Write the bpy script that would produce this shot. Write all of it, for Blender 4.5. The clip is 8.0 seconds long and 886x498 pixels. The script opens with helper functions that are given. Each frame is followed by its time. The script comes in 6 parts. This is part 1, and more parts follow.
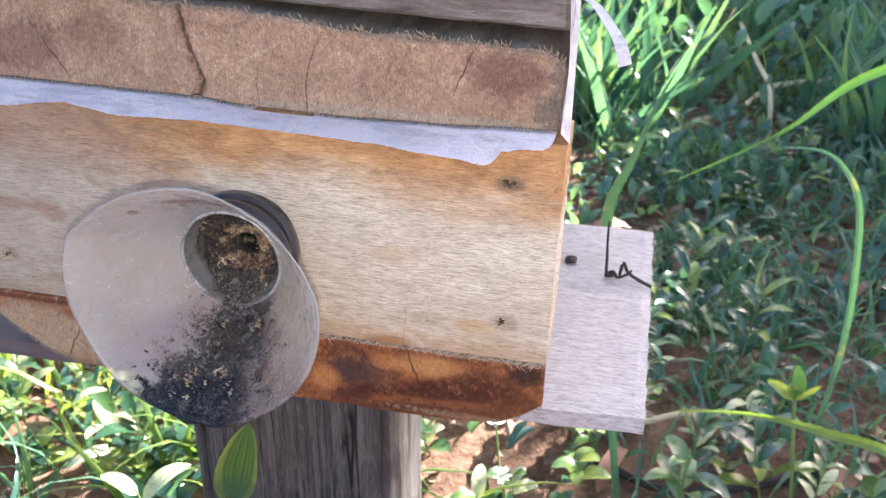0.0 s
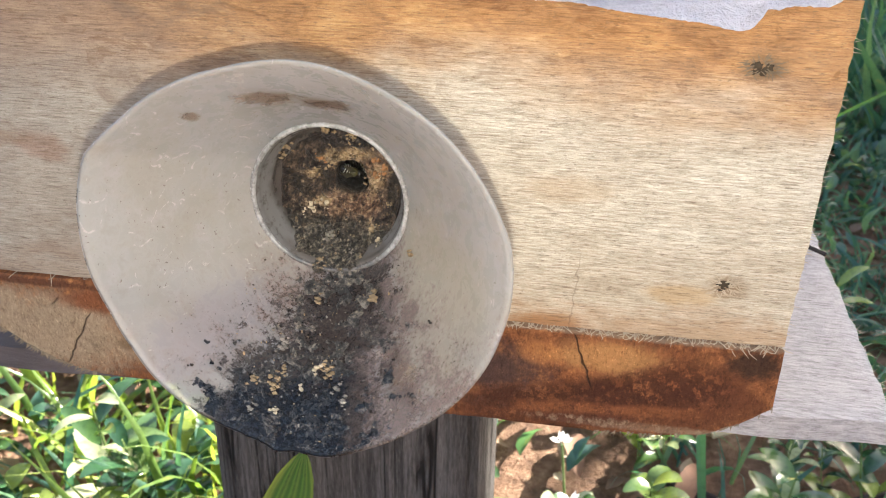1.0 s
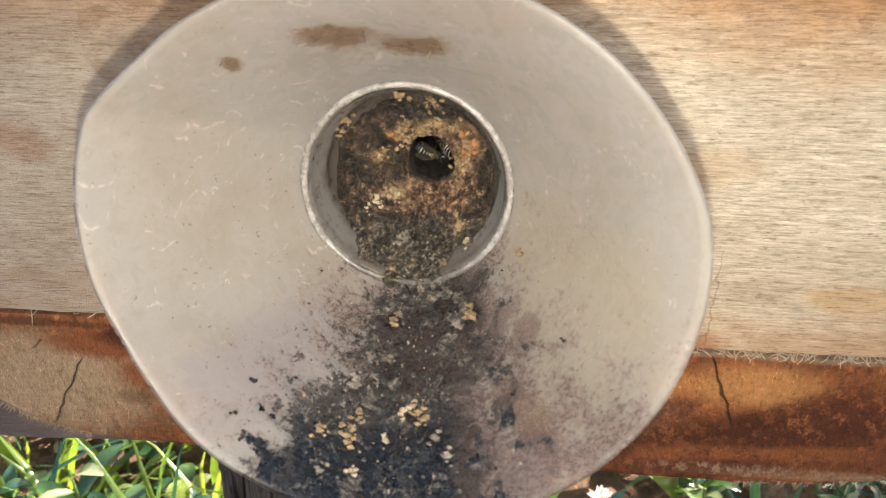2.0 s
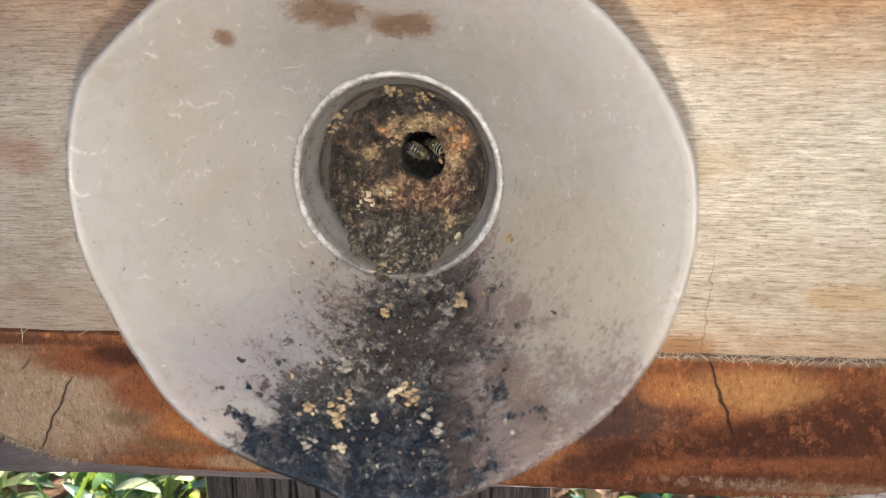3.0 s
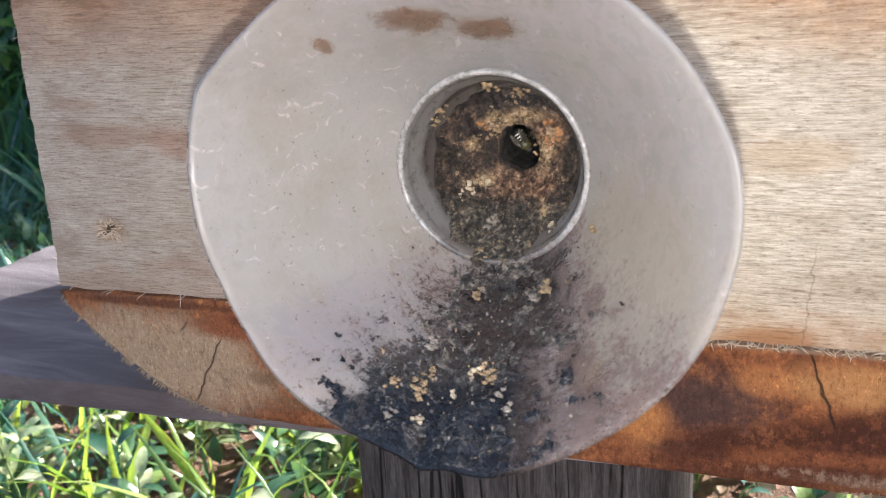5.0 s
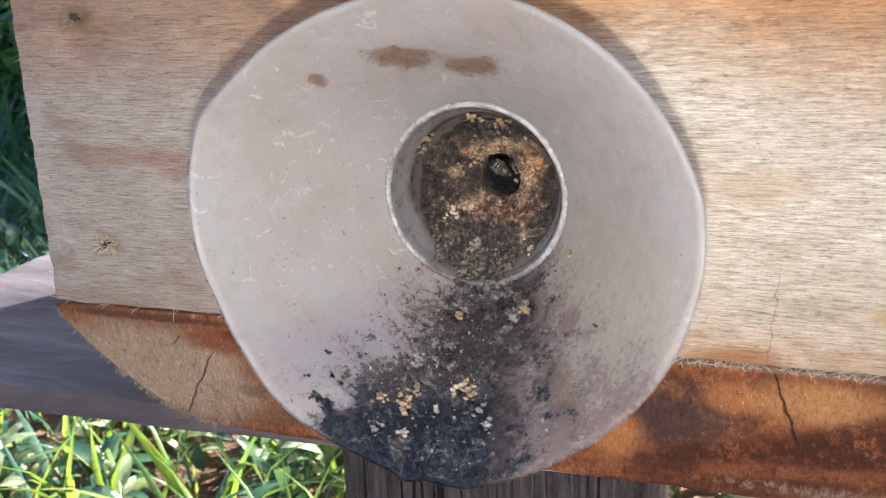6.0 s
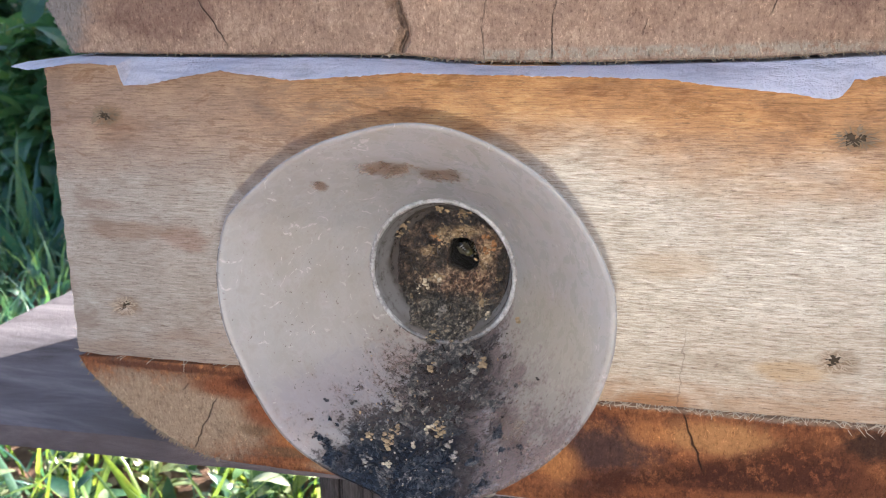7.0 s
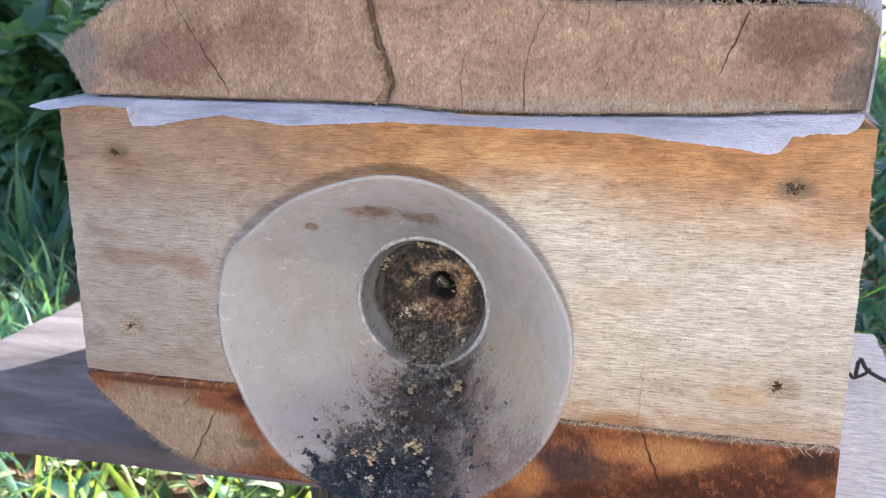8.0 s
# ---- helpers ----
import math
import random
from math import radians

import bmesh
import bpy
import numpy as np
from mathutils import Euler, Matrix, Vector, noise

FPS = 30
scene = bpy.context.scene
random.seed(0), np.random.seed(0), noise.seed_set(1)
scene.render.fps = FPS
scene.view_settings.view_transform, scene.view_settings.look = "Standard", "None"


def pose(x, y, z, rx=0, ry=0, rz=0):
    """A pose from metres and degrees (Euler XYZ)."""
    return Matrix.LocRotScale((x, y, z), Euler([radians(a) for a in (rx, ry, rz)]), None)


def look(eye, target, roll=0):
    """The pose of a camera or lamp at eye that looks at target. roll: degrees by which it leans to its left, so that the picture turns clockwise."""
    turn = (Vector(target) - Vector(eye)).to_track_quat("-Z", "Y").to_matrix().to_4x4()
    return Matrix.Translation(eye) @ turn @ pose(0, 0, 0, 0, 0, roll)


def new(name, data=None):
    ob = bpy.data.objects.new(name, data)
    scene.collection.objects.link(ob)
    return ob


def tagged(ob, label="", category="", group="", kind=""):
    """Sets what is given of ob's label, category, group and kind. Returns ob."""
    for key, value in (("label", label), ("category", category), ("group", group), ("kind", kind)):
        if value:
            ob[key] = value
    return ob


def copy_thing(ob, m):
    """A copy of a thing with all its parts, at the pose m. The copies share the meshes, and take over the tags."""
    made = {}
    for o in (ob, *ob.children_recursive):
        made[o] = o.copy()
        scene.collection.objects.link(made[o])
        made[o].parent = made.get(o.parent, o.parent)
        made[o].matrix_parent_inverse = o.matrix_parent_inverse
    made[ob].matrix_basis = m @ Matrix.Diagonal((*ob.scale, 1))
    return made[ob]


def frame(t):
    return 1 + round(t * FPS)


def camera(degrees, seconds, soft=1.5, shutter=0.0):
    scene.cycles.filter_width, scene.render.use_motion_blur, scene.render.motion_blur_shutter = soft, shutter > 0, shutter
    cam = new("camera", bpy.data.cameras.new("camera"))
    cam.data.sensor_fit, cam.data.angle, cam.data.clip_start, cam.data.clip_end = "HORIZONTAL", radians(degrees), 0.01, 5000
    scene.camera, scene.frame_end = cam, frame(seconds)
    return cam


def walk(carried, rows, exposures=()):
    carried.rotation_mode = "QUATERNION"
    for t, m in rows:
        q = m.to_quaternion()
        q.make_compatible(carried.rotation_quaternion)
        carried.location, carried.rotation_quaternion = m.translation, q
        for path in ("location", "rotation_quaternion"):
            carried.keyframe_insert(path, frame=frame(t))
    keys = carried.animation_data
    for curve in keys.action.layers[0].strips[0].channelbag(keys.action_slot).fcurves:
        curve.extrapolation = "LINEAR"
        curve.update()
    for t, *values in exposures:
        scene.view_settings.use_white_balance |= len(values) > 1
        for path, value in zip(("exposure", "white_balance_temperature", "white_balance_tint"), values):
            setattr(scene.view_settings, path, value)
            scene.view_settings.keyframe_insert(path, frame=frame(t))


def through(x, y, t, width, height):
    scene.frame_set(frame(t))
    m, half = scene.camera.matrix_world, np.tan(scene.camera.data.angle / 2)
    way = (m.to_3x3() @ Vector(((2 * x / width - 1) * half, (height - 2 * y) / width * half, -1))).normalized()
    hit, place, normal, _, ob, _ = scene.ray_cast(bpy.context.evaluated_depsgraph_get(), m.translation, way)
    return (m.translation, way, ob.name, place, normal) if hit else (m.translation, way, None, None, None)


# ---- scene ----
cam = camera(51.4, 8.0, soft=1.0)
PATH = [
    (0, (0.127, -0.256, 0.481), (-0.242, 1.465, -0.467), 1.0),
    (0.5, (0.094, -0.225, 0.449), (-0.249, 1.513, -0.479), 1.7),
    (1, (0.059, -0.19, 0.416), (-0.229, 1.57, -0.489), 0.8),
    (1.5, (0.032, -0.168, 0.392), (-0.216, 1.626, -0.455), -0.2),
    (2, (0.03, -0.155, 0.386), (-0.209, 1.665, -0.408), -0.5),
    (3.5, (0.037, -0.164, 0.362), (-0.26, 1.75, -0.136), -2.3),
    (4, (0.044, -0.163, 0.364), (-0.406, 1.699, -0.208), -3.2),
    (4.5, (0.05, -0.164, 0.369), (-0.571, 1.637, -0.241), -3.6),
    (4.7, (0.051, -0.165, 0.372), (-0.61, 1.619, -0.246), -3.6),
    (5.8, (0.052, -0.168, 0.374), (-0.591, 1.625, -0.233), -2.8),
    (6, (0.054, -0.173, 0.378), (-0.575, 1.628, -0.224), -2.6),
    (6.5, (0.058, -0.191, 0.388), (-0.528, 1.632, -0.19), -2.3),
    (7, (0.063, -0.209, 0.398), (-0.482, 1.639, -0.141), -1.8),
    (7.5, (0.065, -0.22, 0.405), (-0.465, 1.633, -0.128), -1.3),
    (8, (0.072, -0.225, 0.411), (-0.465, 1.626, -0.125), -1.2),
]
walk(cam, [(t, look(eye, target, roll)) for t, eye, target, roll in PATH], [(0.0, 3.22, 5880, 18), (0.5, 3.15, 6050, 10), (1.0, 2.90, 6250, 10), (2.0, 2.44, 6650, 10), (3.5, 2.43, 5850, 12), (6.0, 2.6, 5700, 15), (7.0, 2.76, 5750, 14), (8.0, 2.95, 5650, 14)])
cam.data.dof.use_dof, cam.data.dof.focus_distance, cam.data.dof.aperture_fstop = True, 0.205, 50.0

# ---- world, sun, exposure ----
SUN_FROM = Vector((0.53, 0.85, 0.58)).normalized()
world = bpy.data.worlds.new("sky")
scene.world = world
world.use_nodes = True
wt = world.node_tree
sky = wt.nodes.new("ShaderNodeTexSky")
sky.sky_type = "NISHITA"
sky.sun_disc = False
sky.ozone_density, sky.dust_density = 0.3, 4.0
sky.sun_elevation = math.asin(SUN_FROM.z)
sky.sun_rotation = math.atan2(SUN_FROM.x, SUN_FROM.y)
wt.links.new(sky.outputs[0], wt.nodes["Background"].inputs[0])
wt.nodes["Background"].inputs[1].default_value = 0.075
sun = new("sun", bpy.data.lights.new("sun", "SUN"))
sun.data.energy, sun.data.angle, sun.data.color = 5.0, radians(0.6), (1.0, 0.93, 0.80)
sun.matrix_world = look(SUN_FROM * 20, (0, 0, 0.3))
TORCH_GLOW = 2300.0


# ---- material helpers ----
class Nodes:
    """Short names for shader nodes; every method returns a socket."""

    def __init__(self, name):
        self.mat = bpy.data.materials.new(name)
        self.mat.use_nodes = True
        self.t = self.mat.node_tree
        self.bsdf = self.t.nodes["Principled BSDF"]
        self.out = self.t.nodes["Material Output"]

    def put(self, sock, value):
        if isinstance(value, bpy.types.NodeSocket):
            self.t.links.new(value, sock)
        elif value is not None:
            sock.default_value = value

    def pos(self):
        return self.t.nodes.new("ShaderNodeNewGeometry").outputs["Position"]

    def island(self):
        return self.t.nodes.new("ShaderNodeNewGeometry").outputs["Random Per Island"]

    def local(self):
        return self.t.nodes.new("ShaderNodeTexCoord").outputs["Object"]

    def one(self):
        return self.t.nodes.new("ShaderNodeObjectInfo").outputs["Random"]

    def xyz(self, v):
        n = self.t.nodes.new("ShaderNodeSeparateXYZ")
        self.put(n.inputs[0], v)
        return n.outputs[0], n.outputs[1], n.outputs[2]

    def stretch(self, v, s, o=(0, 0, 0)):
        n = self.t.nodes.new("ShaderNodeVectorMath")
        n.operation = "MULTIPLY_ADD"
        self.put(n.inputs[0], v)
        n.inputs[1].default_value, n.inputs[2].default_value = s, o
        return n.outputs[0]

    def noise(self, v, scale=1.0, detail=4.0, rough=0.55, dist=0.0):
        n = self.t.nodes.new("ShaderNodeTexNoise")
        self.put(n.inputs["Vector"], v)
        n.inputs["Scale"].default_value, n.inputs["Detail"].default_value = scale, detail
        n.inputs["Roughness"].default_value, n.inputs["Distortion"].default_value = rough, dist
        return n.outputs[0]

    def cells(self, v, scale, feature="F1", out=0):
        n = self.t.nodes.new("ShaderNodeTexVoronoi")
        n.feature = feature
        self.put(n.inputs["Vector"], v)
        n.inputs["Scale"].default_value = scale
        return n.outputs[out]

    def m(self, op, a, b=None, c=None):
        n = self.t.nodes.new("ShaderNodeMath")
        n.operation = op
        for s, v in zip(n.inputs, (a, b, c)):
            self.put(s, v)
        return n.outputs[0]

    def step(self, x, lo, hi, a=0.0, b=1.0):
        n = self.t.nodes.new("ShaderNodeMapRange")
        n.interpolation_type = "SMOOTHSTEP"
        for s, v in zip(n.inputs, (x, lo, hi, a, b)):
            self.put(s, v)
        return n.outputs[0]

    def ramp(self, f, *stops):
        n = self.t.nodes.new("ShaderNodeValToRGB")
        e = n.color_ramp.elements
        while len(e) < len(stops):
            e.new(0.5)
        for k, (p, c) in zip(e, stops):
            k.position, k.color = p, (*c, 1)
        self.put(n.inputs[0], f)
        return n.outputs[0]

    def mix(self, f, a, b, blend="MIX"):
        n = self.t.nodes.new("ShaderNodeMix")
        n.data_type, n.blend_type = "RGBA", blend
        self.put(n.inputs[0], f)
        for s, v in ((n.inputs[6], a), (n.inputs[7], b)):
            self.put(s, (*v, 1) if isinstance(v, tuple) and len(v) == 3 else v)
        return n.outputs[2]

    def blot(self, x, z, cx, cz, rx, rz, wob=None):
        """A soft blot round (cx, cz): 1 inside, 0 outside."""
        dx = self.m("DIVIDE", self.m("SUBTRACT", x, cx), rx)
        dz = self.m("DIVIDE", self.m("SUBTRACT", z, cz), rz)
        d = self.m("SQRT", self.m("ADD", self.m("MULTIPLY", dx, dx), self.m("MULTIPLY", dz, dz)))
        if wob is not None:
            d = self.m("ADD", d, self.m("MULTIPLY", self.m("SUBTRACT", wob, 0.5), 1.6))
        return self.step(d, 0.45, 1.15, 1.0, 0.0)

    def line(self, x, z, ax, az, bx, bz, w, wob=None):
        """1 on the stretch from a to b, w wide, 0 off it."""
        lx, lz = bx - ax, bz - az
        n2 = lx * lx + lz * lz
        px, pz = self.m("SUBTRACT", x, ax), self.m("SUBTRACT", z, az)
        t = self.m("DIVIDE", self.m("ADD", self.m("MULTIPLY", px, lx), self.m("MULTIPLY", pz, lz)), n2)
        d = self.m("DIVIDE", self.m("SUBTRACT", self.m("MULTIPLY", px, lz), self.m("MULTIPLY", pz, lx)), math.sqrt(n2))
        if wob is not None:
            d = self.m("ADD", d, self.m("MULTIPLY", self.m("SUBTRACT", wob, 0.5), 0.0022))
        on = self.step(self.m("ABSOLUTE", d), w * 0.2, w * 0.75, 1.0, 0.0)
        inside = self.m("MULTIPLY", self.step(t, -0.02, 0.06), self.step(t, 0.8, 1.02, 1.0, 0.0))
        return self.m("MULTIPLY", on, inside)

    def bump(self, h, strength=0.3, dist=0.001):
        n = self.t.nodes.new("ShaderNodeBump")
        n.inputs["Strength"].default_value, n.inputs["Distance"].default_value = strength, dist
        self.put(n.inputs["Height"], h)
        self.put(self.bsdf.inputs["Normal"], n.outputs[0])
        return n.outputs[0]

    def done(self, col, rough=0.6, spec=0.4, metal=0.0):
        self.put(self.bsdf.inputs["Base Color"], (*col, 1) if isinstance(col, tuple) else col)
        self.put(self.bsdf.inputs["Roughness"], rough)
        self.bsdf.inputs["Specular IOR Level"].default_value = spec
        self.bsdf.inputs["Metallic"].default_value = metal
        return self.mat


def mat_board():
    n = Nodes("pale_sawn_wood")
    p = n.pos()
    x, y, z = n.xyz(p)
    grain = n.noise(n.stretch(p, (210, 300, 2300)), 1, 6, 0.85, 0.35)
    wavy = n.noise(n.stretch(p, (60, 60, 300)), 1, 6, 0.75, 0.9)
    fine = n.noise(n.stretch(p, (170, 500, 3600)), 1, 4, 0.75)
    pit = n.noise(n.stretch(p, (800, 500, 1500)), 1, 3, 0.7)
    big = n.noise(n.stretch(p, (16, 16, 40)), 1, 4, 0.6, 0.4)
    blots = n.noise(n.stretch(p, (60, 60, 150)), 1, 5, 0.7, 0.5)
    mixed = n.m("ADD", n.m("MULTIPLY", grain, 0.72), n.m("MULTIPLY", wavy, 0.28))
    col = n.ramp(mixed, (0.36, (0.20, 0.155, 0.105)), (0.44, (0.42, 0.365, 0.275)), (0.52, (0.55, 0.505, 0.40)), (0.61, (0.72, 0.685, 0.575)))
    col = n.mix(n.m("MULTIPLY", n.step(big, 0.45, 0.7), 0.3), col, (0.32, 0.235, 0.15))
    # rusty damp stain under the lid, fading down, and along the lower edge
    top = n.step(n.m("ADD", z, n.m("MULTIPLY", n.m("SUBTRACT", big, 0.5), 0.03)), 0.347, 0.369)
    rusty = n.ramp(n.m("ADD", n.m("MULTIPLY", blots, 0.6), n.m("MULTIPLY", grain, 0.4)), (0.36, (0.17, 0.070, 0.022)), (0.52, (0.40, 0.200, 0.068)), (0.66, (0.58, 0.36, 0.150)))
    col = n.mix(n.m("MULTIPLY", top, 0.9), col, rusty)
    low = n.m("SUBTRACT", z, 0.3005)
    low = n.step(n.m("ADD", low, n.m("MULTIPLY", n.m("SUBTRACT", blots, 0.5), 0.022)), 0.0, 0.011, 1.0, 0.0)
    col = n.mix(n.m("MULTIPLY", low, 0.55), col, (0.36, 0.19, 0.08))
    # dimmer light on the left side, painted in as a greyer, browner tone
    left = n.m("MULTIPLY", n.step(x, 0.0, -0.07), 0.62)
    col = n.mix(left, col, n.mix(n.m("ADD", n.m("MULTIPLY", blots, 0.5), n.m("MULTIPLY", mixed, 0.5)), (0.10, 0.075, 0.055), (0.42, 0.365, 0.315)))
    for cx, cz, rx, rz, c, k in ((-0.071, 0.3365, 0.008, 0.004, (0.24, 0.11, 0.06), 0.45), (-0.088, 0.3655, 0.011, 0.005, (0.22, 0.10, 0.035), 0.3),
                                 (-0.088, 0.338, 0.015, 0.003, (0.25, 0.16, 0.1), 0.6), (0.052, 0.300, 0.012, 0.004, (0.3, 0.14, 0.05), 0.8),
                                 (0.083, 0.312, 0.010, 0.003, (0.42, 0.28, 0.13), 0.6), (-0.095, 0.345, 0.010, 0.002, (0.27, 0.19, 0.14), 0.5),
                                 (-0.06, 0.309, 0.03, 0.003, (0.30, 0.22, 0.16), 0.4), (0.055, 0.336, 0.012, 0.004, (0.45, 0.33, 0.2), 0.4)):
        col = n.mix(n.m("MULTIPLY", n.blot(x, z, cx, cz, rx, rz, blots), k), col, c)
    dark = n.m("MULTIPLY", n.step(n.m("ADD", n.m("MULTIPLY", fine, 0.6), n.m("MULTIPLY", pit, 0.4)), 0.53, 0.60), n.step(big, 0.2, 0.5))
    col = n.mix(n.m("MULTIPLY", dark, 0.6), col, (0.15, 0.105, 0.07))
    hair = n.noise(n.stretch(p, (150, 300, 2700), (4, 0, 3)), 1, 3, 0.6, 0.5)
    col = n.mix(n.m("MULTIPLY", n.step(hair, 0.55, 0.63), 0.5), col, n.mix(1.0, col, (0.46, 0.41, 0.36), "MULTIPLY"))
    col = n.mix(n.m("MULTIPLY", n.step(hair, 0.44, 0.37), 0.35), col, n.mix(1.0, col, (1.35, 1.36, 1.38), "MULTIPLY"))
    rusts = n.m("MULTIPLY", n.step(n.noise(n.stretch(p, (90, 60, 260), (5, 2, 9)), 1, 5, 0.72, 0.8), 0.54, 0.64), n.step(z, 0.345, 0.366, 0.0, 0.42))
    col = n.mix(rusts, col, (0.15, 0.066, 0.024))
    # brown mottling, thicker to the left where it also paints in dimmer light
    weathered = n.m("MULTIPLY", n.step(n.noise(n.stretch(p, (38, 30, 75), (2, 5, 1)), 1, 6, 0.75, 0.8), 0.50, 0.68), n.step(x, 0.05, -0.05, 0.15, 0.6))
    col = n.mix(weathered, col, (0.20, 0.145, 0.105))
    for cx, cz in ((-0.0905, 0.3692), (-0.0923, 0.3160), (0.0923, 0.3656), (0.0922, 0.3150)):
        col = n.mix(n.m("MULTIPLY", n.blot(x, z, cx + 0.001, cz, 0.0052, 0.0034, pit), 0.65), col, (0.19, 0.12, 0.06))
    crack = n.line(x, z, 0.0585, 0.3005, 0.0600, 0.3215, 0.00035, n.noise(p, 400, 2))
    col = n.mix(n.m("MULTIPLY", crack, 0.35), col, (0.1, 0.05, 0.03))
    n.bump(n.m("ADD", n.m("MULTIPLY", grain, 0.9), n.m("MULTIPLY", fine, 0.7)), 0.7, 0.0007)
    return n.done(col, n.step(grain, 0.2, 0.9, 0.6, 0.85), 0.3)


def end_grain(name, deep, mid, pale, blots, bands, cracks, mottle=1.0):
    """Sawn end grain: fine fibres, blotches, dark bands and radial cracks."""
    n = Nodes(name)
    p = n.pos()
    x, y, z = n.xyz(p)
    pores = n.noise(n.stretch(p, (1500, 300, 800)), 1, 5, 0.8)
    soft = n.noise(n.stretch(p, (55, 30, 75)), 1, 6, 0.7, 0.7)
    wide = n.noise(n.stretch(p, (18, 18, 26)), 1, 3, 0.6, 0.8)
    fleck = n.noise(n.stretch(p, (500, 200, 420), (3, 1, 7)), 1, 4, 0.75)
    col = n.ramp(n.m("ADD", n.m("MULTIPLY", soft, 0.5), n.m("MULTIPLY", fleck, 0.5)), (0.36, deep), (0.5, mid), (0.63, pale))
    col = n.mix(n.m("MULTIPLY", n.step(wide, 0.48, 0.62), 0.45 * mottle), col, deep)
    for cx, cz, rx, rz, c, k in blots:
        col = n.mix(n.m("MULTIPLY", n.blot(x, z, cx, cz, rx, rz, n.m("ADD", n.m("MULTIPLY", soft, 0.6), n.m("MULTIPLY", fleck, 0.4))), k), col, c)
    sway = n.noise(p, 70, 4, 0.65)
    for ax, az, bx, bz, w, c, k in bands:
        band = n.line(x, z, ax, az, bx, bz, w, sway)
        col = n.mix(n.m("MULTIPLY", n.m("MULTIPLY", band, n.step(fleck, 0.36, 0.54)), k), col, c)
    blotch = n.noise(n.stretch(p, (130, 60, 210), (7, 3, 2)), 1, 6, 0.72, 0.9)
    col = n.mix(n.m("MULTIPLY", n.step(blotch, 0.53, 0.63), 0.3 * mottle), col, n.mix(1.0, col, (0.45, 0.40, 0.37), "MULTIPLY"))
    col = n.mix(n.m("MULTIPLY", n.step(blotch, 0.46, 0.38), 0.22 * mottle), col, n.mix(1.0, col, (1.5, 1.5, 1.5), "MULTIPLY"))
    fibre = n.noise(n.stretch(p, (1000, 300, 380), (2, 4, 1)), 1, 5, 0.75, 0.6)
    col = n.mix(n.m("MULTIPLY", n.step(fibre, 0.52, 0.66), 0.55), col, n.mix(1.0, col, (0.52, 0.49, 0.47), "MULTIPLY"))
    col = n.mix(n.m("MULTIPLY", n.step(pores, 0.53, 0.66), 0.75), col, n.mix(1.0, col, (0.42, 0.38, 0.36), "MULTIPLY"))
    col = n.mix(n.m("MULTIPLY", n.step(pores, 0.46, 0.34), 0.7), col, n.mix(1.0, col, (1.55, 1.6, 1.6), "MULTIPLY"))
    hairs = n.noise(n.stretch(p, (900, 300, 500), (9, 2, 4)), 1, 4, 0.75, 1.2)
    col = n.mix(n.m("MULTIPLY", n.step(hairs, 0.60, 0.66), 0.6), col, n.mix(1.0, col, (1.9, 1.9, 1.85), "MULTIPLY"))
    wob = n.noise(p, 220, 3)
    gap = None
    for ax, az, bx, bz, w, k in cracks:
        c = n.m("MULTIPLY", n.line(x, z, ax, az, bx, bz, w, wob), k)
        gap = c if gap is None else n.m("MAXIMUM", gap, c)
    col = n.mix(n.m("MULTIPLY", gap, 0.85), col, (0.03, 0.018, 0.012))
    h = n.m("SUBTRACT", n.m("ADD", n.m("ADD", pores, n.m("MULTIPLY", fleck, 0.8)), n.m("MULTIPLY", fibre, -0.6)), n.m("MULTIPLY", gap, 2.0))
    n.bump(h, 1.0, 0.0007)
    return n.done(col, 0.85, 0.2)


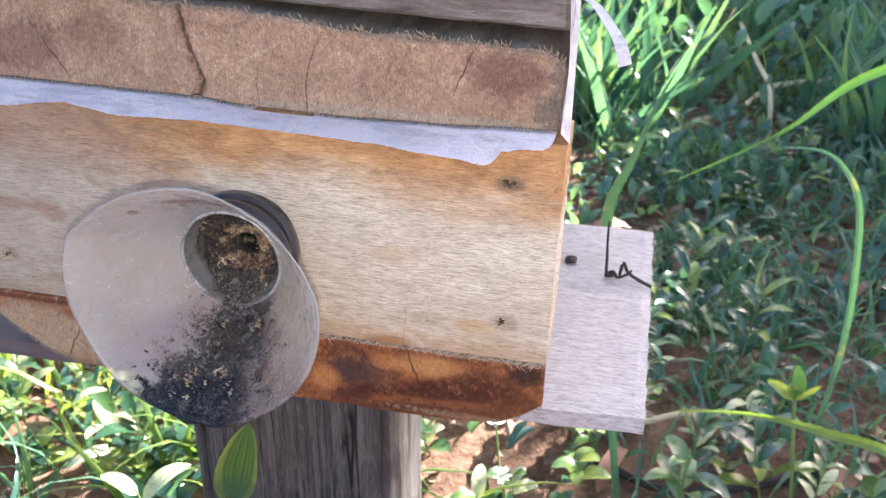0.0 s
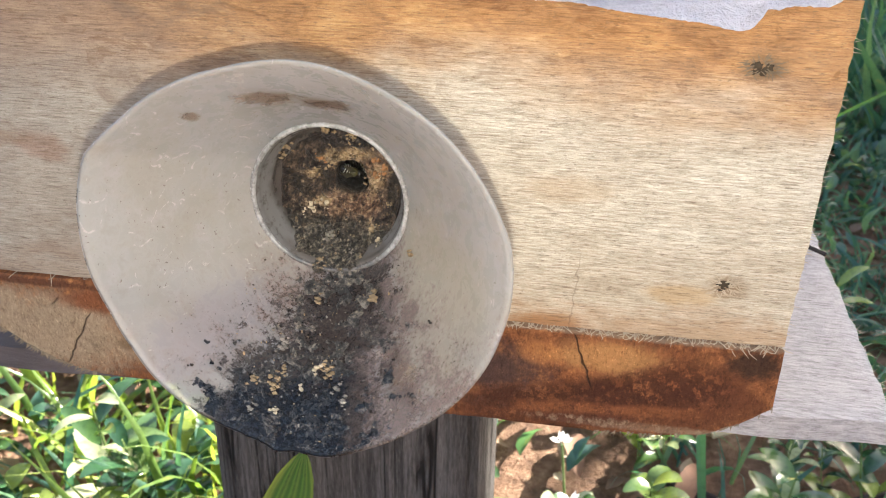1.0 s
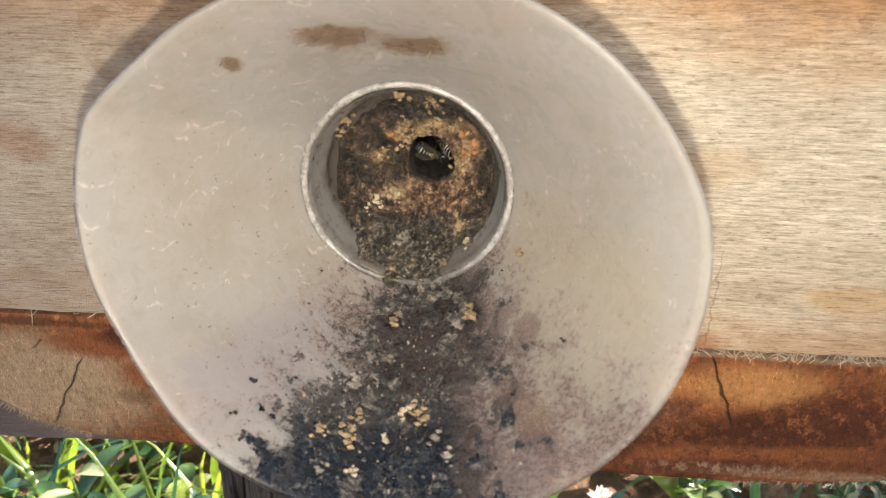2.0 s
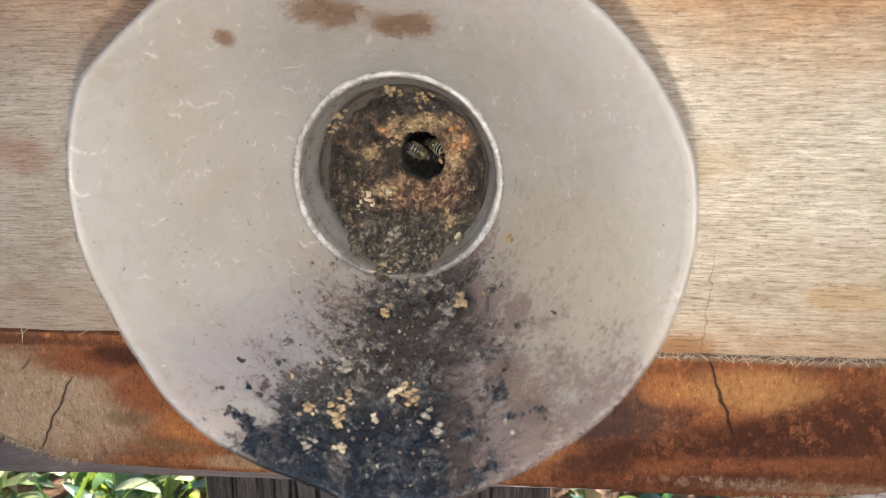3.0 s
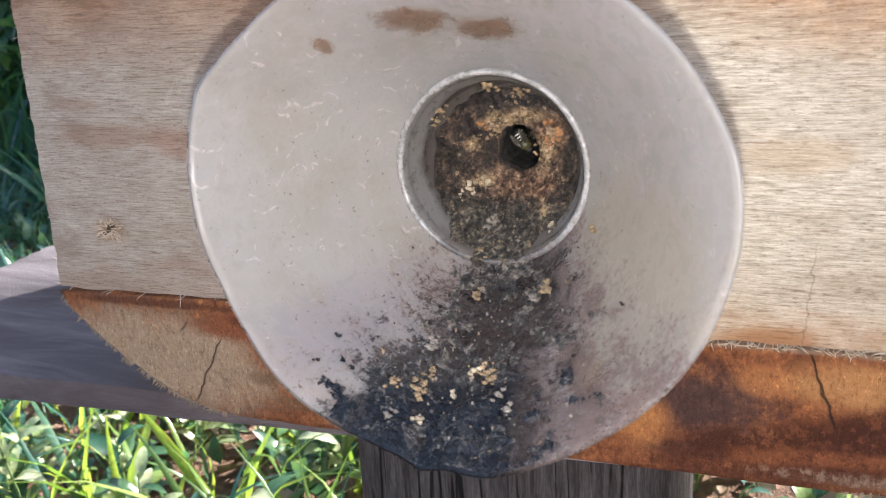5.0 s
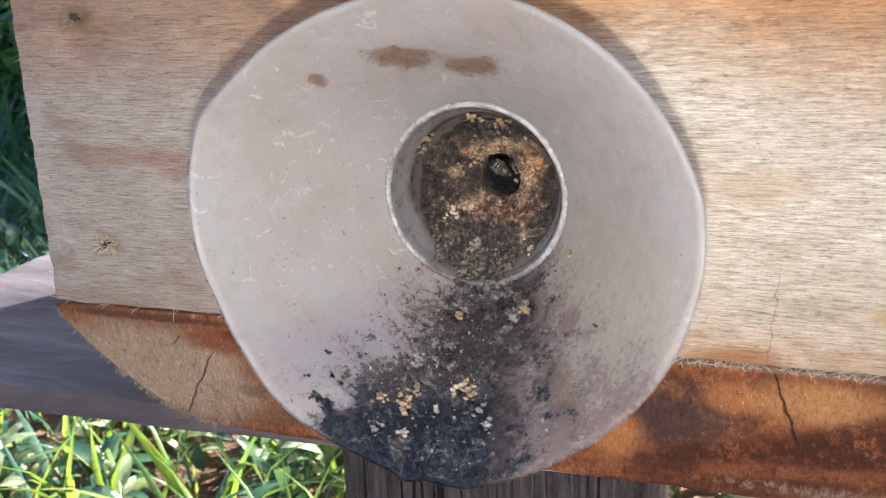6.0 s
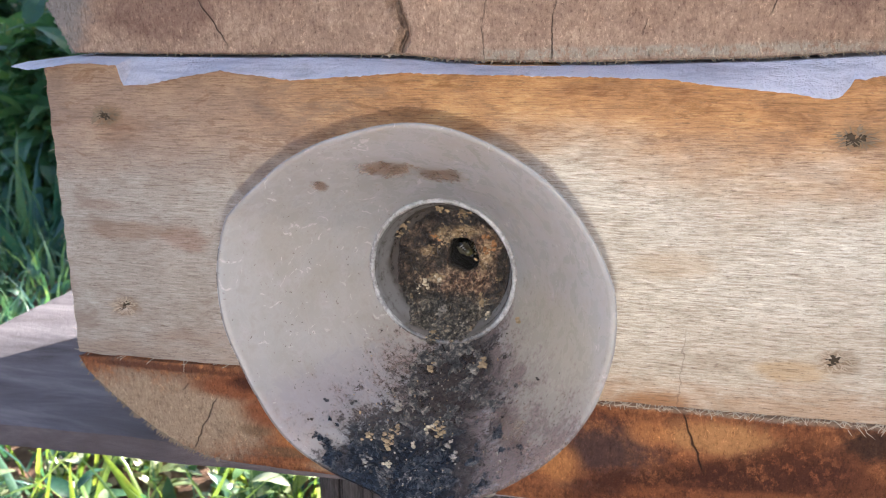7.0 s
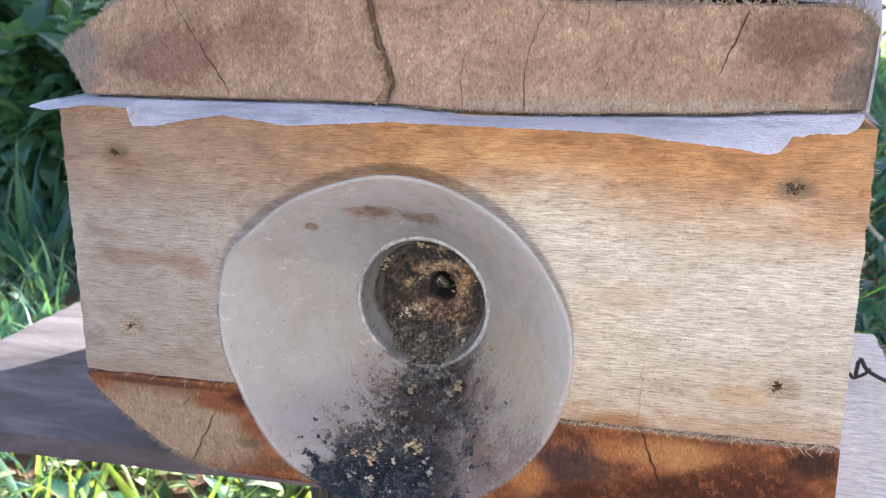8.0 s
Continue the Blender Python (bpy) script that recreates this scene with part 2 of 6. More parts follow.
def mat_lid():
    return end_grain(
        "brown_end_grain", (0.205, 0.128, 0.085), (0.315, 0.212, 0.142), (0.43, 0.305, 0.205),
        ((-0.069, 0.3965, 0.020, 0.010, (0.15, 0.080, 0.056), 0.55), (-0.040, 0.4030, 0.014, 0.007, (0.16, 0.088, 0.062), 0.5), (0.090, 0.4000, 0.017, 0.008, (0.13, 0.075, 0.055), 0.75), (0.1040, 0.3890, 0.007, 0.006, (0.12, 0.105, 0.09), 0.7),
         (0.027, 0.4138, 0.08, 0.003, (0.11, 0.09, 0.062), 0.6), (-0.101, 0.3985, 0.011, 0.014, (0.21, 0.19, 0.165), 0.9), (0.1065, 0.400, 0.004, 0.016, (0.10, 0.09, 0.075), 0.7), (0.06, 0.4150, 0.07, 0.0026, (0.23, 0.20, 0.15), 0.8), (0.062, 0.4090, 0.020, 0.003, (0.15, 0.125, 0.10), 0.6)),
        ((0.010, 0.3836, 0.106, 0.3846, 0.0026, (0.28, 0.25, 0.19), 0.8), (0.012, 0.3990, 0.020, 0.4030, 0.0012, (0.50, 0.42, 0.33), 0.3)),
        ((-0.0128, 0.4120, -0.0109, 0.4028, 0.0014, 0.7), (-0.0109, 0.4036, -0.0089, 0.3957, 0.0014, 0.7), (-0.0090, 0.3963, -0.0066, 0.3890, 0.0013, 0.7), (-0.0064, 0.3896, -0.0090, 0.3840, 0.0009, 0.7),
         (-0.0607, 0.3994, -0.0519, 0.3862, 0.00034, 0.9), (-0.0677, 0.4107, -0.0607, 0.3994, 0.00024, 0.5), (0.0801, 0.4060, 0.0738, 0.3904, 0.00032, 0.9), (0.0342, 0.4070, 0.0305, 0.4010, 0.00022, 0.5), (0.0305, 0.4010, 0.0285, 0.3916, 0.00024, 0.6), (0.0285, 0.3926, 0.0278, 0.3820, 0.00030, 0.85),
         (0.0491, 0.3910, 0.0481, 0.3870, 0.00024, 0.6), (0.0135, 0.3971, 0.0119, 0.3901, 0.0002, 0.5), (0.0119, 0.3901, 0.0125, 0.3820, 0.00026, 0.6), (0.0440, 0.4062, 0.0431, 0.4029, 0.00026, 0.5), (-0.0284, 0.4078, -0.0274, 0.3961, 0.00026, 0.4)), 0.6)


def mat_base():
    rust = (0.205, 0.070, 0.026)
    red = (0.045, 0.014, 0.008)
    return end_grain(
        "red_brown_end_grain", (0.080, 0.027, 0.013), (0.195, 0.072, 0.027), (0.36, 0.152, 0.054),
        # dark blots close under the board's edge paint in its contact shade
        ((-0.0840, 0.2850, 0.044, 0.0145, (0.34, 0.250, 0.160), 0.97), (-0.0565, 0.2952, 0.018, 0.0042, rust, 0.95), (-0.0475, 0.2885, 0.012, 0.0062, rust, 0.95), (-0.0400, 0.2815, 0.010, 0.0056, (0.33, 0.130, 0.040), 0.9), (-0.0520, 0.2966, 0.009, 0.0028, (0.05, 0.016, 0.009), 0.9),
         (-0.080, 0.2992, 0.030, 0.0012, (0.10, 0.038, 0.018), 0.85), (-0.0540, 0.2826, 0.006, 0.0022, (0.14, 0.085, 0.04), 0.6), (-0.0450, 0.2772, 0.009, 0.0020, (0.13, 0.080, 0.04), 0.7), (-0.0300, 0.2740, 0.012, 0.0020, (0.35, 0.25, 0.15), 0.6),
         (0.0425, 0.2880, 0.0150, 0.0095, (0.050, 0.030, 0.028), 0.9), (0.0400, 0.2775, 0.0130, 0.0022, (0.060, 0.026, 0.018), 0.8), (0.0300, 0.2830, 0.007, 0.0065, (0.42, 0.185, 0.060), 0.7), (0.0680, 0.2938, 0.015, 0.0052, (0.42, 0.215, 0.082), 0.75), (0.0520, 0.2935, 0.006, 0.0040, (0.40, 0.175, 0.060), 0.6),
         (0.0925, 0.2861, 0.012, 0.0042, (0.13, 0.045, 0.020), 0.6), (0.1015, 0.2960, 0.008, 0.0050, (0.035, 0.019, 0.013), 0.9), (0.0850, 0.2900, 0.008, 0.0040, (0.24, 0.085, 0.030), 0.6), (0.077, 0.2748, 0.03, 0.0015, (0.33, 0.26, 0.18), 0.5), (0.0675, 0.3003, 0.06, 0.0010, (0.25, 0.20, 0.14), 0.6)),
        ((0.0330, 0.2740, 0.1080, 0.2850, 0.0130, (0.075, 0.025, 0.012), 0.95), (0.0640, 0.2800, 0.1020, 0.2930, 0.0090, (0.060, 0.020, 0.011), 0.9), (0.0380, 0.2790, 0.0720, 0.2862, 0.0050, red, 0.75), (0.0660, 0.2848, 0.0940, 0.2965, 0.0050, red, 0.7), (0.0460, 0.2772, 0.0960, 0.2805, 0.0030, (0.24, 0.085, 0.03), 0.6)),
        ((0.0600, 0.2995, 0.0658, 0.2835, 0.00045, 0.95), (-0.0648, 0.2915, -0.0748, 0.2735, 0.00042, 0.85), (-0.0987, 0.2897, -0.094, 0.2859, 0.0003, 0.5), (-0.0730, 0.2950, -0.0755, 0.2925, 0.0005, 0.5)), 0.8)


def grey_wood(name, along, pale, mid, dark, scale=1.0, grooves=0.5, rough=0.85):
    """Weathered wood; along: stretch of the grain in x, y, z."""
    n = Nodes(name)
    p = n.pos()
    grain = n.noise(n.stretch(p, tuple(a * scale for a in along)), 1, 6, 0.7, 0.5)
    fine = n.noise(n.stretch(p, tuple(a * scale * 4 for a in along), (5, 2, 1)), 1, 3, 0.7)
    big = n.noise(p, 22, 4, 0.6, 0.4)
    col = n.ramp(grain, (0.28, dark), (0.5, mid), (0.72, pale))
    col = n.mix(n.m("MULTIPLY", n.step(big, 0.42, 0.68), 0.5), col, mid)
    col = n.mix(n.m("MULTIPLY", n.step(fine, 0.58, 0.72), grooves), col, dark)
    n.bump(n.m("ADD", grain, n.m("MULTIPLY", fine, 0.6)), 0.6, 0.0008)
    return n.done(col, rough, 0.2)


def mat_post():
    """Old post: grey fibres, pale worn patches and deep upright drying cracks."""
    n = Nodes("weathered_post_wood")
    p = n.pos()
    grain = n.noise(n.stretch(p, (420, 420, 14)), 1, 6, 0.75, 0.4)
    patch = n.noise(n.stretch(p, (40, 40, 16), (1, 2, 3)), 1, 5, 0.65, 0.5)
    fine = n.noise(n.stretch(p, (1500, 1500, 160)), 1, 4, 0.75)
    col = n.ramp(n.m("ADD", n.m("MULTIPLY", grain, 0.6), n.m("MULTIPLY", fine, 0.4)), (0.36, (0.020, 0.018, 0.017)), (0.48, (0.062, 0.055, 0.052)), (0.58, (0.115, 0.104, 0.098)), (0.68, (0.20, 0.185, 0.175)))
    col = n.mix(n.m("MULTIPLY", n.step(patch, 0.5, 0.68), 0.45), col, (0.155, 0.140, 0.132))
    split = n.m("ABSOLUTE", n.m("SUBTRACT", n.noise(n.stretch(p, (75, 75, 2.5), (4, 4, 1)), 1, 3, 0.5, 0.25), 0.5))
    split = n.m("MULTIPLY", n.step(split, 0.004, 0.016, 1.0, 0.0), n.step(patch, 0.38, 0.5))
    col = n.mix(n.m("MULTIPLY", split, 0.9), col, (0.006, 0.005, 0.005))
    n.bump(n.m("SUBTRACT", n.m("ADD", grain, n.m("MULTIPLY", fine, 0.6)), n.m("MULTIPLY", split, 1.5)), 0.9, 0.0012)
    return n.done(col, 0.88, 0.2)


def mat_plank():
    """Silver-grey plank, fuzzy from the saw, browner and darker towards the left end."""
    n = Nodes("silver_grey_plank")
    p = n.pos()
    x, y, z = n.xyz(p)
    grain = n.noise(n.stretch(p, (190, 1100, 1100)), 1, 6, 0.75, 0.6)
    streak = n.noise(n.stretch(p, (14, 70, 70), (4, 1, 2)), 1, 6, 0.7, 0.6)
    fuzz = n.noise(n.stretch(p, (500, 1800, 1800)), 1, 3, 0.75)
    col = n.ramp(grain, (0.32, (0.20, 0.185, 0.18)), (0.5, (0.38, 0.36, 0.36)), (0.66, (0.50, 0.475, 0.475)))
    left_tone = n.ramp(streak, (0.32, (0.062, 0.050, 0.049)), (0.52, (0.115, 0.098, 0.099)), (0.70, (0.185, 0.158, 0.156)))
    col = n.mix(n.step(n.m("ADD", x, n.m("MULTIPLY", n.m("SUBTRACT", streak, 0.5), 0.05)), 0.06, -0.06), col, left_tone)
    col = n.mix(n.m("MULTIPLY", n.step(fuzz, 0.55, 0.7), 0.4), col, (0.12, 0.105, 0.10))
    n.bump(n.m("ADD", grain, n.m("MULTIPLY", fuzz, 0.7)), 0.8, 0.0009)
    return n.done(col, 0.85, 0.2)


def mat_plastic():
    """Milky, translucent bottle plastic with scuffs, smeared with dark resin below the neck."""
    n = Nodes("milky_plastic")
    p = n.pos()
    x, y, z = n.xyz(p)
    px, pz = n.m("SUBTRACT", x, NECK.x), n.m("SUBTRACT", z, NECK.z)
    ang = n.m("ARCTAN2", px, n.m("MULTIPLY", pz, -1.0))
    fine, mid, big = n.noise(p, 900, 4, 0.7), n.noise(p, 260, 5, 0.7, 0.4), n.noise(p, 60, 4, 0.6)
    grit, clump = n.noise(p, 1500, 4, 0.7), n.noise(p, 170, 6, 0.72, 0.7)
    rr = n.m("SQRT", n.m("ADD", n.m("MULTIPLY", px, px), n.m("MULTIPLY", pz, pz)))
    far = n.step(rr, 0.017, 0.032)

    def wedge(mid_ang, half, amount, *noises):
        """How far inside a wedge below the neck, frayed by noises."""
        v = n.m("SUBTRACT", 1.0, n.m("DIVIDE", n.m("ABSOLUTE", n.m("SUBTRACT", ang, mid_ang)), half))
        for noise_, k in noises:
            v = n.m("ADD", v, n.m("MULTIPLY", n.m("SUBTRACT", noise_, 0.5), k))
        return n.m("MULTIPLY", v, amount)

    centre = n.m("SUBTRACT", 0.22, n.m("MULTIPLY", far, 0.20))
    core = n.step(wedge(centre, 0.62, 1.0, (clump, 3.0), (fine, 2.2), (grit, 1.2)), 0.05, 0.50)
    halo = n.step(wedge(0.34, 1.10, 1.0, (mid, 1.5), (big, 1.4), (fine, 1.6)), 0.02, 0.66)
    spots = n.step(wedge(0.20, 1.10, 0.8, (grit, 3.0), (clump, 2.2)), 0.50, 0.78)
    tip = n.m("MULTIPLY", n.step(n.m("ADD", rr, n.m("MULTIPLY", n.m("SUBTRACT", mid, 0.5), 0.012)), 0.0275, 0.0305), n.step(n.m("ADD", n.m("ABSOLUTE", n.m("ADD", ang, 0.03)), n.m("MULTIPLY", n.m("SUBTRACT", fine, 0.5), 0.5)), 0.46, 0.30))
    core = n.m("MAXIMUM", core, tip)
    # clouded, scuffed plastic
    milky = n.mix(n.step(big, 0.35, 0.7), (0.53, 0.545, 0.55), (0.48, 0.482, 0.46))
    milky = n.mix(n.m("MULTIPLY", n.step(mid, 0.48, 0.70), 0.30), milky, (0.36, 0.325, 0.30))
    milky = n.mix(n.m("MULTIPLY", n.step(n.noise(n.stretch(p, (1, 1, 1), (0.3, 0.1, 0.7)), 190, 5, 0.75), 0.53, 0.66), 0.45), milky, (0.58, 0.575, 0.60))
    for turn, size, few in ((0.35, 210.0, 0.76), (-0.5, 150.0, 0.80), (1.1, 330.0, 0.78), (-1.2, 260.0, 0.82)):
        u = n.m("ADD", n.m("MULTIPLY", x, math.cos(turn)), n.m("MULTIPLY", z, math.sin(turn)))
        v = n.m("SUBTRACT", n.m("MULTIPLY", z, math.cos(turn)), n.m("MULTIPLY", x, math.sin(turn)))
        k = n.t.nodes.new("ShaderNodeCombineXYZ")
        n.put(k.inputs[0], n.m("ADD", u, n.m("MULTIPLY", n.noise(p, 160, 2), 0.012)))
        n.put(k.inputs[1], n.m("MULTIPLY", n.m("ADD", v, n.m("MULTIPLY", n.noise(n.stretch(p, (1, 1, 1), (3, 1, 2)), 160, 2), 0.010)), 3.6))
        n.put(k.inputs[2], n.m("MULTIPLY", n.noise(p, 500, 3, 0.7), 0.004))
        fleck = n.m("MULTIPLY", n.step(n.cells(k.outputs[0], size), 0.14, 0.24, 1.0, 0.0), n.step(n.xyz(n.cells(k.outputs[0], size, out=1))[1], few, few + 0.08))
        fleck = n.m("MULTIPLY", fleck, n.step(n.noise(p, 900, 3, 0.7), 0.40, 0.55))
        milky = n.mix(n.m("MULTIPLY", fleck, 0.6), milky, (0.85, 0.84, 0.82))
    milky = n.mix(n.m("MULTIPLY", n.step(n.noise(p, 1100, 3, 0.6), 0.67, 0.72), 0.7), milky, (0.20, 0.13, 0.09))
    rust = n.m("ADD", n.blot(x, z, -0.0005, 0.3632, 0.0052, 0.0024, mid), n.blot(x, z, 0.0095, 0.3612, 0.0060, 0.0022, mid))
    rust = n.m("ADD", rust, n.m("ADD", n.m("MULTIPLY", n.blot(x, z, -0.0140, 0.3600, 0.0013, 0.0016, fine), 0.9), n.m("MULTIPLY", n.blot(x, z, 0.0270, 0.3130, 0.0050, 0.0026, mid), 0.7)))
    milky = n.mix(n.m("MINIMUM", n.m("MULTIPLY", rust, 1.0), 0.85), milky, (0.20, 0.115, 0.062))
    # bluish patch paints in the dark slab seen hazily through the plastic
    bluish = n.blot(x, z, -0.0125, 0.3165, 0.0110, 0.0065, mid)
    milky = n.mix(n.m("MULTIPLY", bluish, 0.5), milky, (0.42, 0.43, 0.50))
    yellowish = n.blot(x, z, 0.0330, 0.3260, 0.0130, 0.0170, big)
    milky = n.mix(n.m("MULTIPLY", yellowish, 0.55), milky, (0.47, 0.44, 0.33))
    # purplish brown film, then black clots
    milky = n.mix(n.m("MULTIPLY", halo, 0.85), milky, n.mix(n.step(grit, 0.35, 0.65), (0.090, 0.064, 0.064), (0.25, 0.190, 0.180)))
    tone = n.m("ADD", n.m("MULTIPLY", grit, 0.55), n.m("MULTIPLY", mid, 0.45))
    milky = n.mix(n.m("MULTIPLY", core, 0.93), milky, n.ramp(tone, (0.40, (0.012, 0.013, 0.016)), (0.50, (0.038, 0.038, 0.040)), (0.58, (0.110, 0.104, 0.098)), (0.68, (0.33, 0.29, 0.23))))
    milky = n.mix(n.m("MULTIPLY", spots, 0.72), milky, (0.055, 0.040, 0.034))
    # blue-black tip: a sky sheen is painted into the dark resin
    milky = n.mix(n.m("MULTIPLY", tip, 0.85), milky, n.ramp(fine, (0.4, (0.006, 0.010, 0.016)), (0.6, (0.018, 0.027, 0.042))))
    diffuse = n.t.nodes.new("ShaderNodeBsdfDiffuse")
    transl = n.t.nodes.new("ShaderNodeBsdfTranslucent")
    clear = n.t.nodes.new("ShaderNodeBsdfTransparent")
    gloss = n.t.nodes.new("ShaderNodeBsdfGlossy")
    n.put(diffuse.inputs[0], milky)
    n.put(transl.inputs[0], milky)
    clear.inputs[0].default_value = (0.96, 0.90, 0.82, 1)
    bump = n.t.nodes.new("ShaderNodeBump")
    bump.inputs["Strength"].default_value, bump.inputs["Distance"].default_value = 0.22, 0.0005
    n.put(bump.inputs["Height"], n.m("ADD", n.noise(p, 420, 5, 0.65, 0.8), n.m("MULTIPLY", core, 0.5)))
    for k in (diffuse, gloss):
        n.put(k.inputs["Normal"], bump.outputs[0])
    n.put(gloss.inputs["Roughness"], n.step(mid, 0.3, 0.7, 0.18, 0.42))

    def blend(f, a, b):
        k = n.t.nodes.new("ShaderNodeMixShader")
        n.put(k.inputs[0], f)
        n.t.links.new(a, k.inputs[1])
        n.t.links.new(b, k.inputs[2])
        return k.outputs[0]

    body = blend(0.45, diffuse.outputs[0], transl.outputs[0])
    see = n.m("MULTIPLY", 0.58, n.m("SUBTRACT", 1.0, n.m("MAXIMUM", n.m("MAXIMUM", n.m("MULTIPLY", halo, 0.3), n.m("MULTIPLY", core, 0.8)), spots)))
    body = blend(see, body, clear.outputs[0])
    fres = n.t.nodes.new("ShaderNodeFresnel")
    fres.inputs[0].default_value = 1.4
    body = blend(n.m("MULTIPLY", fres.outputs[0], 0.38), body, gloss.outputs[0])
    n.t.links.new(body, n.out.inputs[0])
    return n.mat


def mat_resin(name="dark_resin", streak=False):
    """Propolis: a black, brown and tan crust of bits, glossy where it has flowed."""
    n = Nodes(name)
    p = n.pos()
    x, y, z = n.xyz(p)
    fine, mid = n.noise(p, 1000, 5, 0.7), n.noise(p, 330, 6, 0.75, 0.6)
    bits = n.xyz(n.cells(n.stretch(p, (1, 1, 1), (0.1, 0.2, 0.3)), 1500, out=1))[0]
    coarse = n.noise(n.stretch(p, (1, 1, 1), (4, 2, 6)), 230, 6, 0.8, 0.5)
    tan = n.ramp(fine, (0.38, (0.14, 0.088, 0.045)), (0.51, (0.37, 0.26, 0.14)), (0.64, (0.66, 0.53, 0.34)))
    both = n.m("ADD", n.m("MULTIPLY", fine, 0.5), n.m("MULTIPLY", mid, 0.5))
    if streak:
        col = n.ramp(both, (0.42, (0.011, 0.011, 0.012)), (0.50, (0.042, 0.040, 0.037)), (0.57, (0.13, 0.115, 0.095)), (0.65, (0.36, 0.31, 0.22)))
        col = n.mix(n.m("MULTIPLY", n.step(mid, 0.57, 0.66), 0.5), col, n.ramp(fine, (0.4, (0.07, 0.06, 0.055)), (0.6, (0.25, 0.21, 0.17))))
        px, pz = n.m("SUBTRACT", x, NECK.x), n.m("SUBTRACT", z, NECK.z)
        rr = n.m("SQRT", n.m("ADD", n.m("MULTIPLY", px, px), n.m("MULTIPLY", pz, pz)))
        flow = n.step(n.m("ADD", rr, n.m("MULTIPLY", n.m("SUBTRACT", mid, 0.5), 0.014)), 0.0265, 0.0300)
        # wet black resin at the tip, the sky's blue sheen painted in
        col = n.mix(n.m("MULTIPLY", flow, 0.85), col, n.ramp(fine, (0.42, (0.004, 0.007, 0.012)), (0.62, (0.014, 0.022, 0.034)), (0.74, (0.16, 0.15, 0.13))))
        wrinkle = n.step(n.m("ABSOLUTE", n.m("SUBTRACT", n.noise(n.stretch(p, (1, 1, 1), (1, 3, 8)), 210, 4, 0.7, 0.6), 0.5)), 0.006, 0.020, 1.0, 0.0)
        wrinkle = n.m("MULTIPLY", wrinkle, n.step(fine, 0.42, 0.58))
        col = n.mix(n.m("MULTIPLY", wrinkle, 0.65), col, (0.23, 0.20, 0.165))
        rough = n.m("SUBTRACT", n.step(mid, 0.35, 0.65, 0.35, 0.75), n.m("MULTIPLY", flow, 0.30))
        n.bump(n.m("ADD", n.m("MULTIPLY", fine, 0.7), n.m("MULTIPLY", mid, 1.3)), 0.8, 0.0016)
        return n.done(col, rough, 0.35)
    both = n.m("ADD", n.m("MULTIPLY", coarse, 0.65), n.m("MULTIPLY", fine, 0.35))
    col = n.ramp(both, (0.41, (0.012, 0.010, 0.010)), (0.49, (0.052, 0.038, 0.029)), (0.56, (0.165, 0.112, 0.072)), (0.65, (0.46, 0.35, 0.22)))
    # warm brown below and beside the hole, tan round its edge, black rim above, grey-black floor
    brown = n.ramp(fine, (0.40, (0.070, 0.036, 0.021)), (0.52, (0.205, 0.112, 0.064)), (0.64, (0.46, 0.32, 0.19)))
    for cx, cz, rx, rz, k in ((0.0116, 0.3325, 0.0060, 0.0036, 0.8), (0.0050, 0.3320, 0.0040, 0.0030, 0.5), (0.0140, 0.3400, 0.0040, 0.0046, 0.8)):
        col = n.mix(n.m("MULTIPLY", n.blot(x, z, cx, cz, rx, rz, mid), k), col, brown)
    for cx, cz, rx, rz, k in ((0.0060, 0.3434, 0.0046, 0.0018, 0.9), (0.0105, 0.3446, 0.0044, 0.0016, 0.85), (0.0150, 0.3398, 0.0022, 0.0032, 0.75), (0.0005, 0.3392, 0.0022, 0.0016, 0.8), (0.0138, 0.3368, 0.0014, 0.0026, 0.7), (0.0020, 0.3325, 0.0022, 0.0014, 0.7), (0.0140, 0.3282, 0.0020, 0.0010, 0.8)):
        col = n.mix(n.m("MULTIPLY", n.blot(x, z, cx, cz, rx, rz, fine), k), col, tan)
    for cx, cz, rx, rz, k in ((-0.0028, 0.3365, 0.0034, 0.0040, 0.7), (0.0032, 0.3380, 0.0017, 0.0028, 0.8), (0.0185, 0.3350, 0.0016, 0.0060, 0.8), (-0.0040, 0.3290, 0.0050, 0.0034, 0.7)):
        col = n.mix(n.m("MULTIPLY", n.blot(x, z, cx, cz, rx, rz, mid), k), col, n.ramp(fine, (0.42, (0.012, 0.011, 0.010)), (0.6, (0.060, 0.048, 0.032))))
    # black rim above, with the shade under the neck's ridge painted in
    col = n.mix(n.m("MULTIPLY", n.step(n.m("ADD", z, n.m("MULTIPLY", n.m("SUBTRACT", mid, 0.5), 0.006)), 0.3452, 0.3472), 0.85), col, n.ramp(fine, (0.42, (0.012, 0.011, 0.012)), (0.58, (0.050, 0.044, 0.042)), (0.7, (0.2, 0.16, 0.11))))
    col = n.mix(n.m("MULTIPLY", n.step(n.m("ADD", z, n.m("MULTIPLY", n.m("SUBTRACT", mid, 0.5), 0.010)), 0.3305, 0.3265), 0.8), col, n.ramp(fine, (0.40, (0.020, 0.019, 0.017)), (0.52, (0.090, 0.083, 0.066)), (0.62, (0.25, 0.225, 0.165)), (0.70, (0.48, 0.43, 0.33))))
    pits = n.step(n.noise(n.stretch(p, (1, 1, 1), (2, 5, 3)), 420, 4, 0.7, 0.8), 0.54, 0.64)
    col = n.mix(n.m("MULTIPLY", pits, 0.62), col, (0.012, 0.010, 0.010))
    col = n.mix(n.m("MULTIPLY", n.step(bits, 0.95, 0.98), 0.5), col, tan)
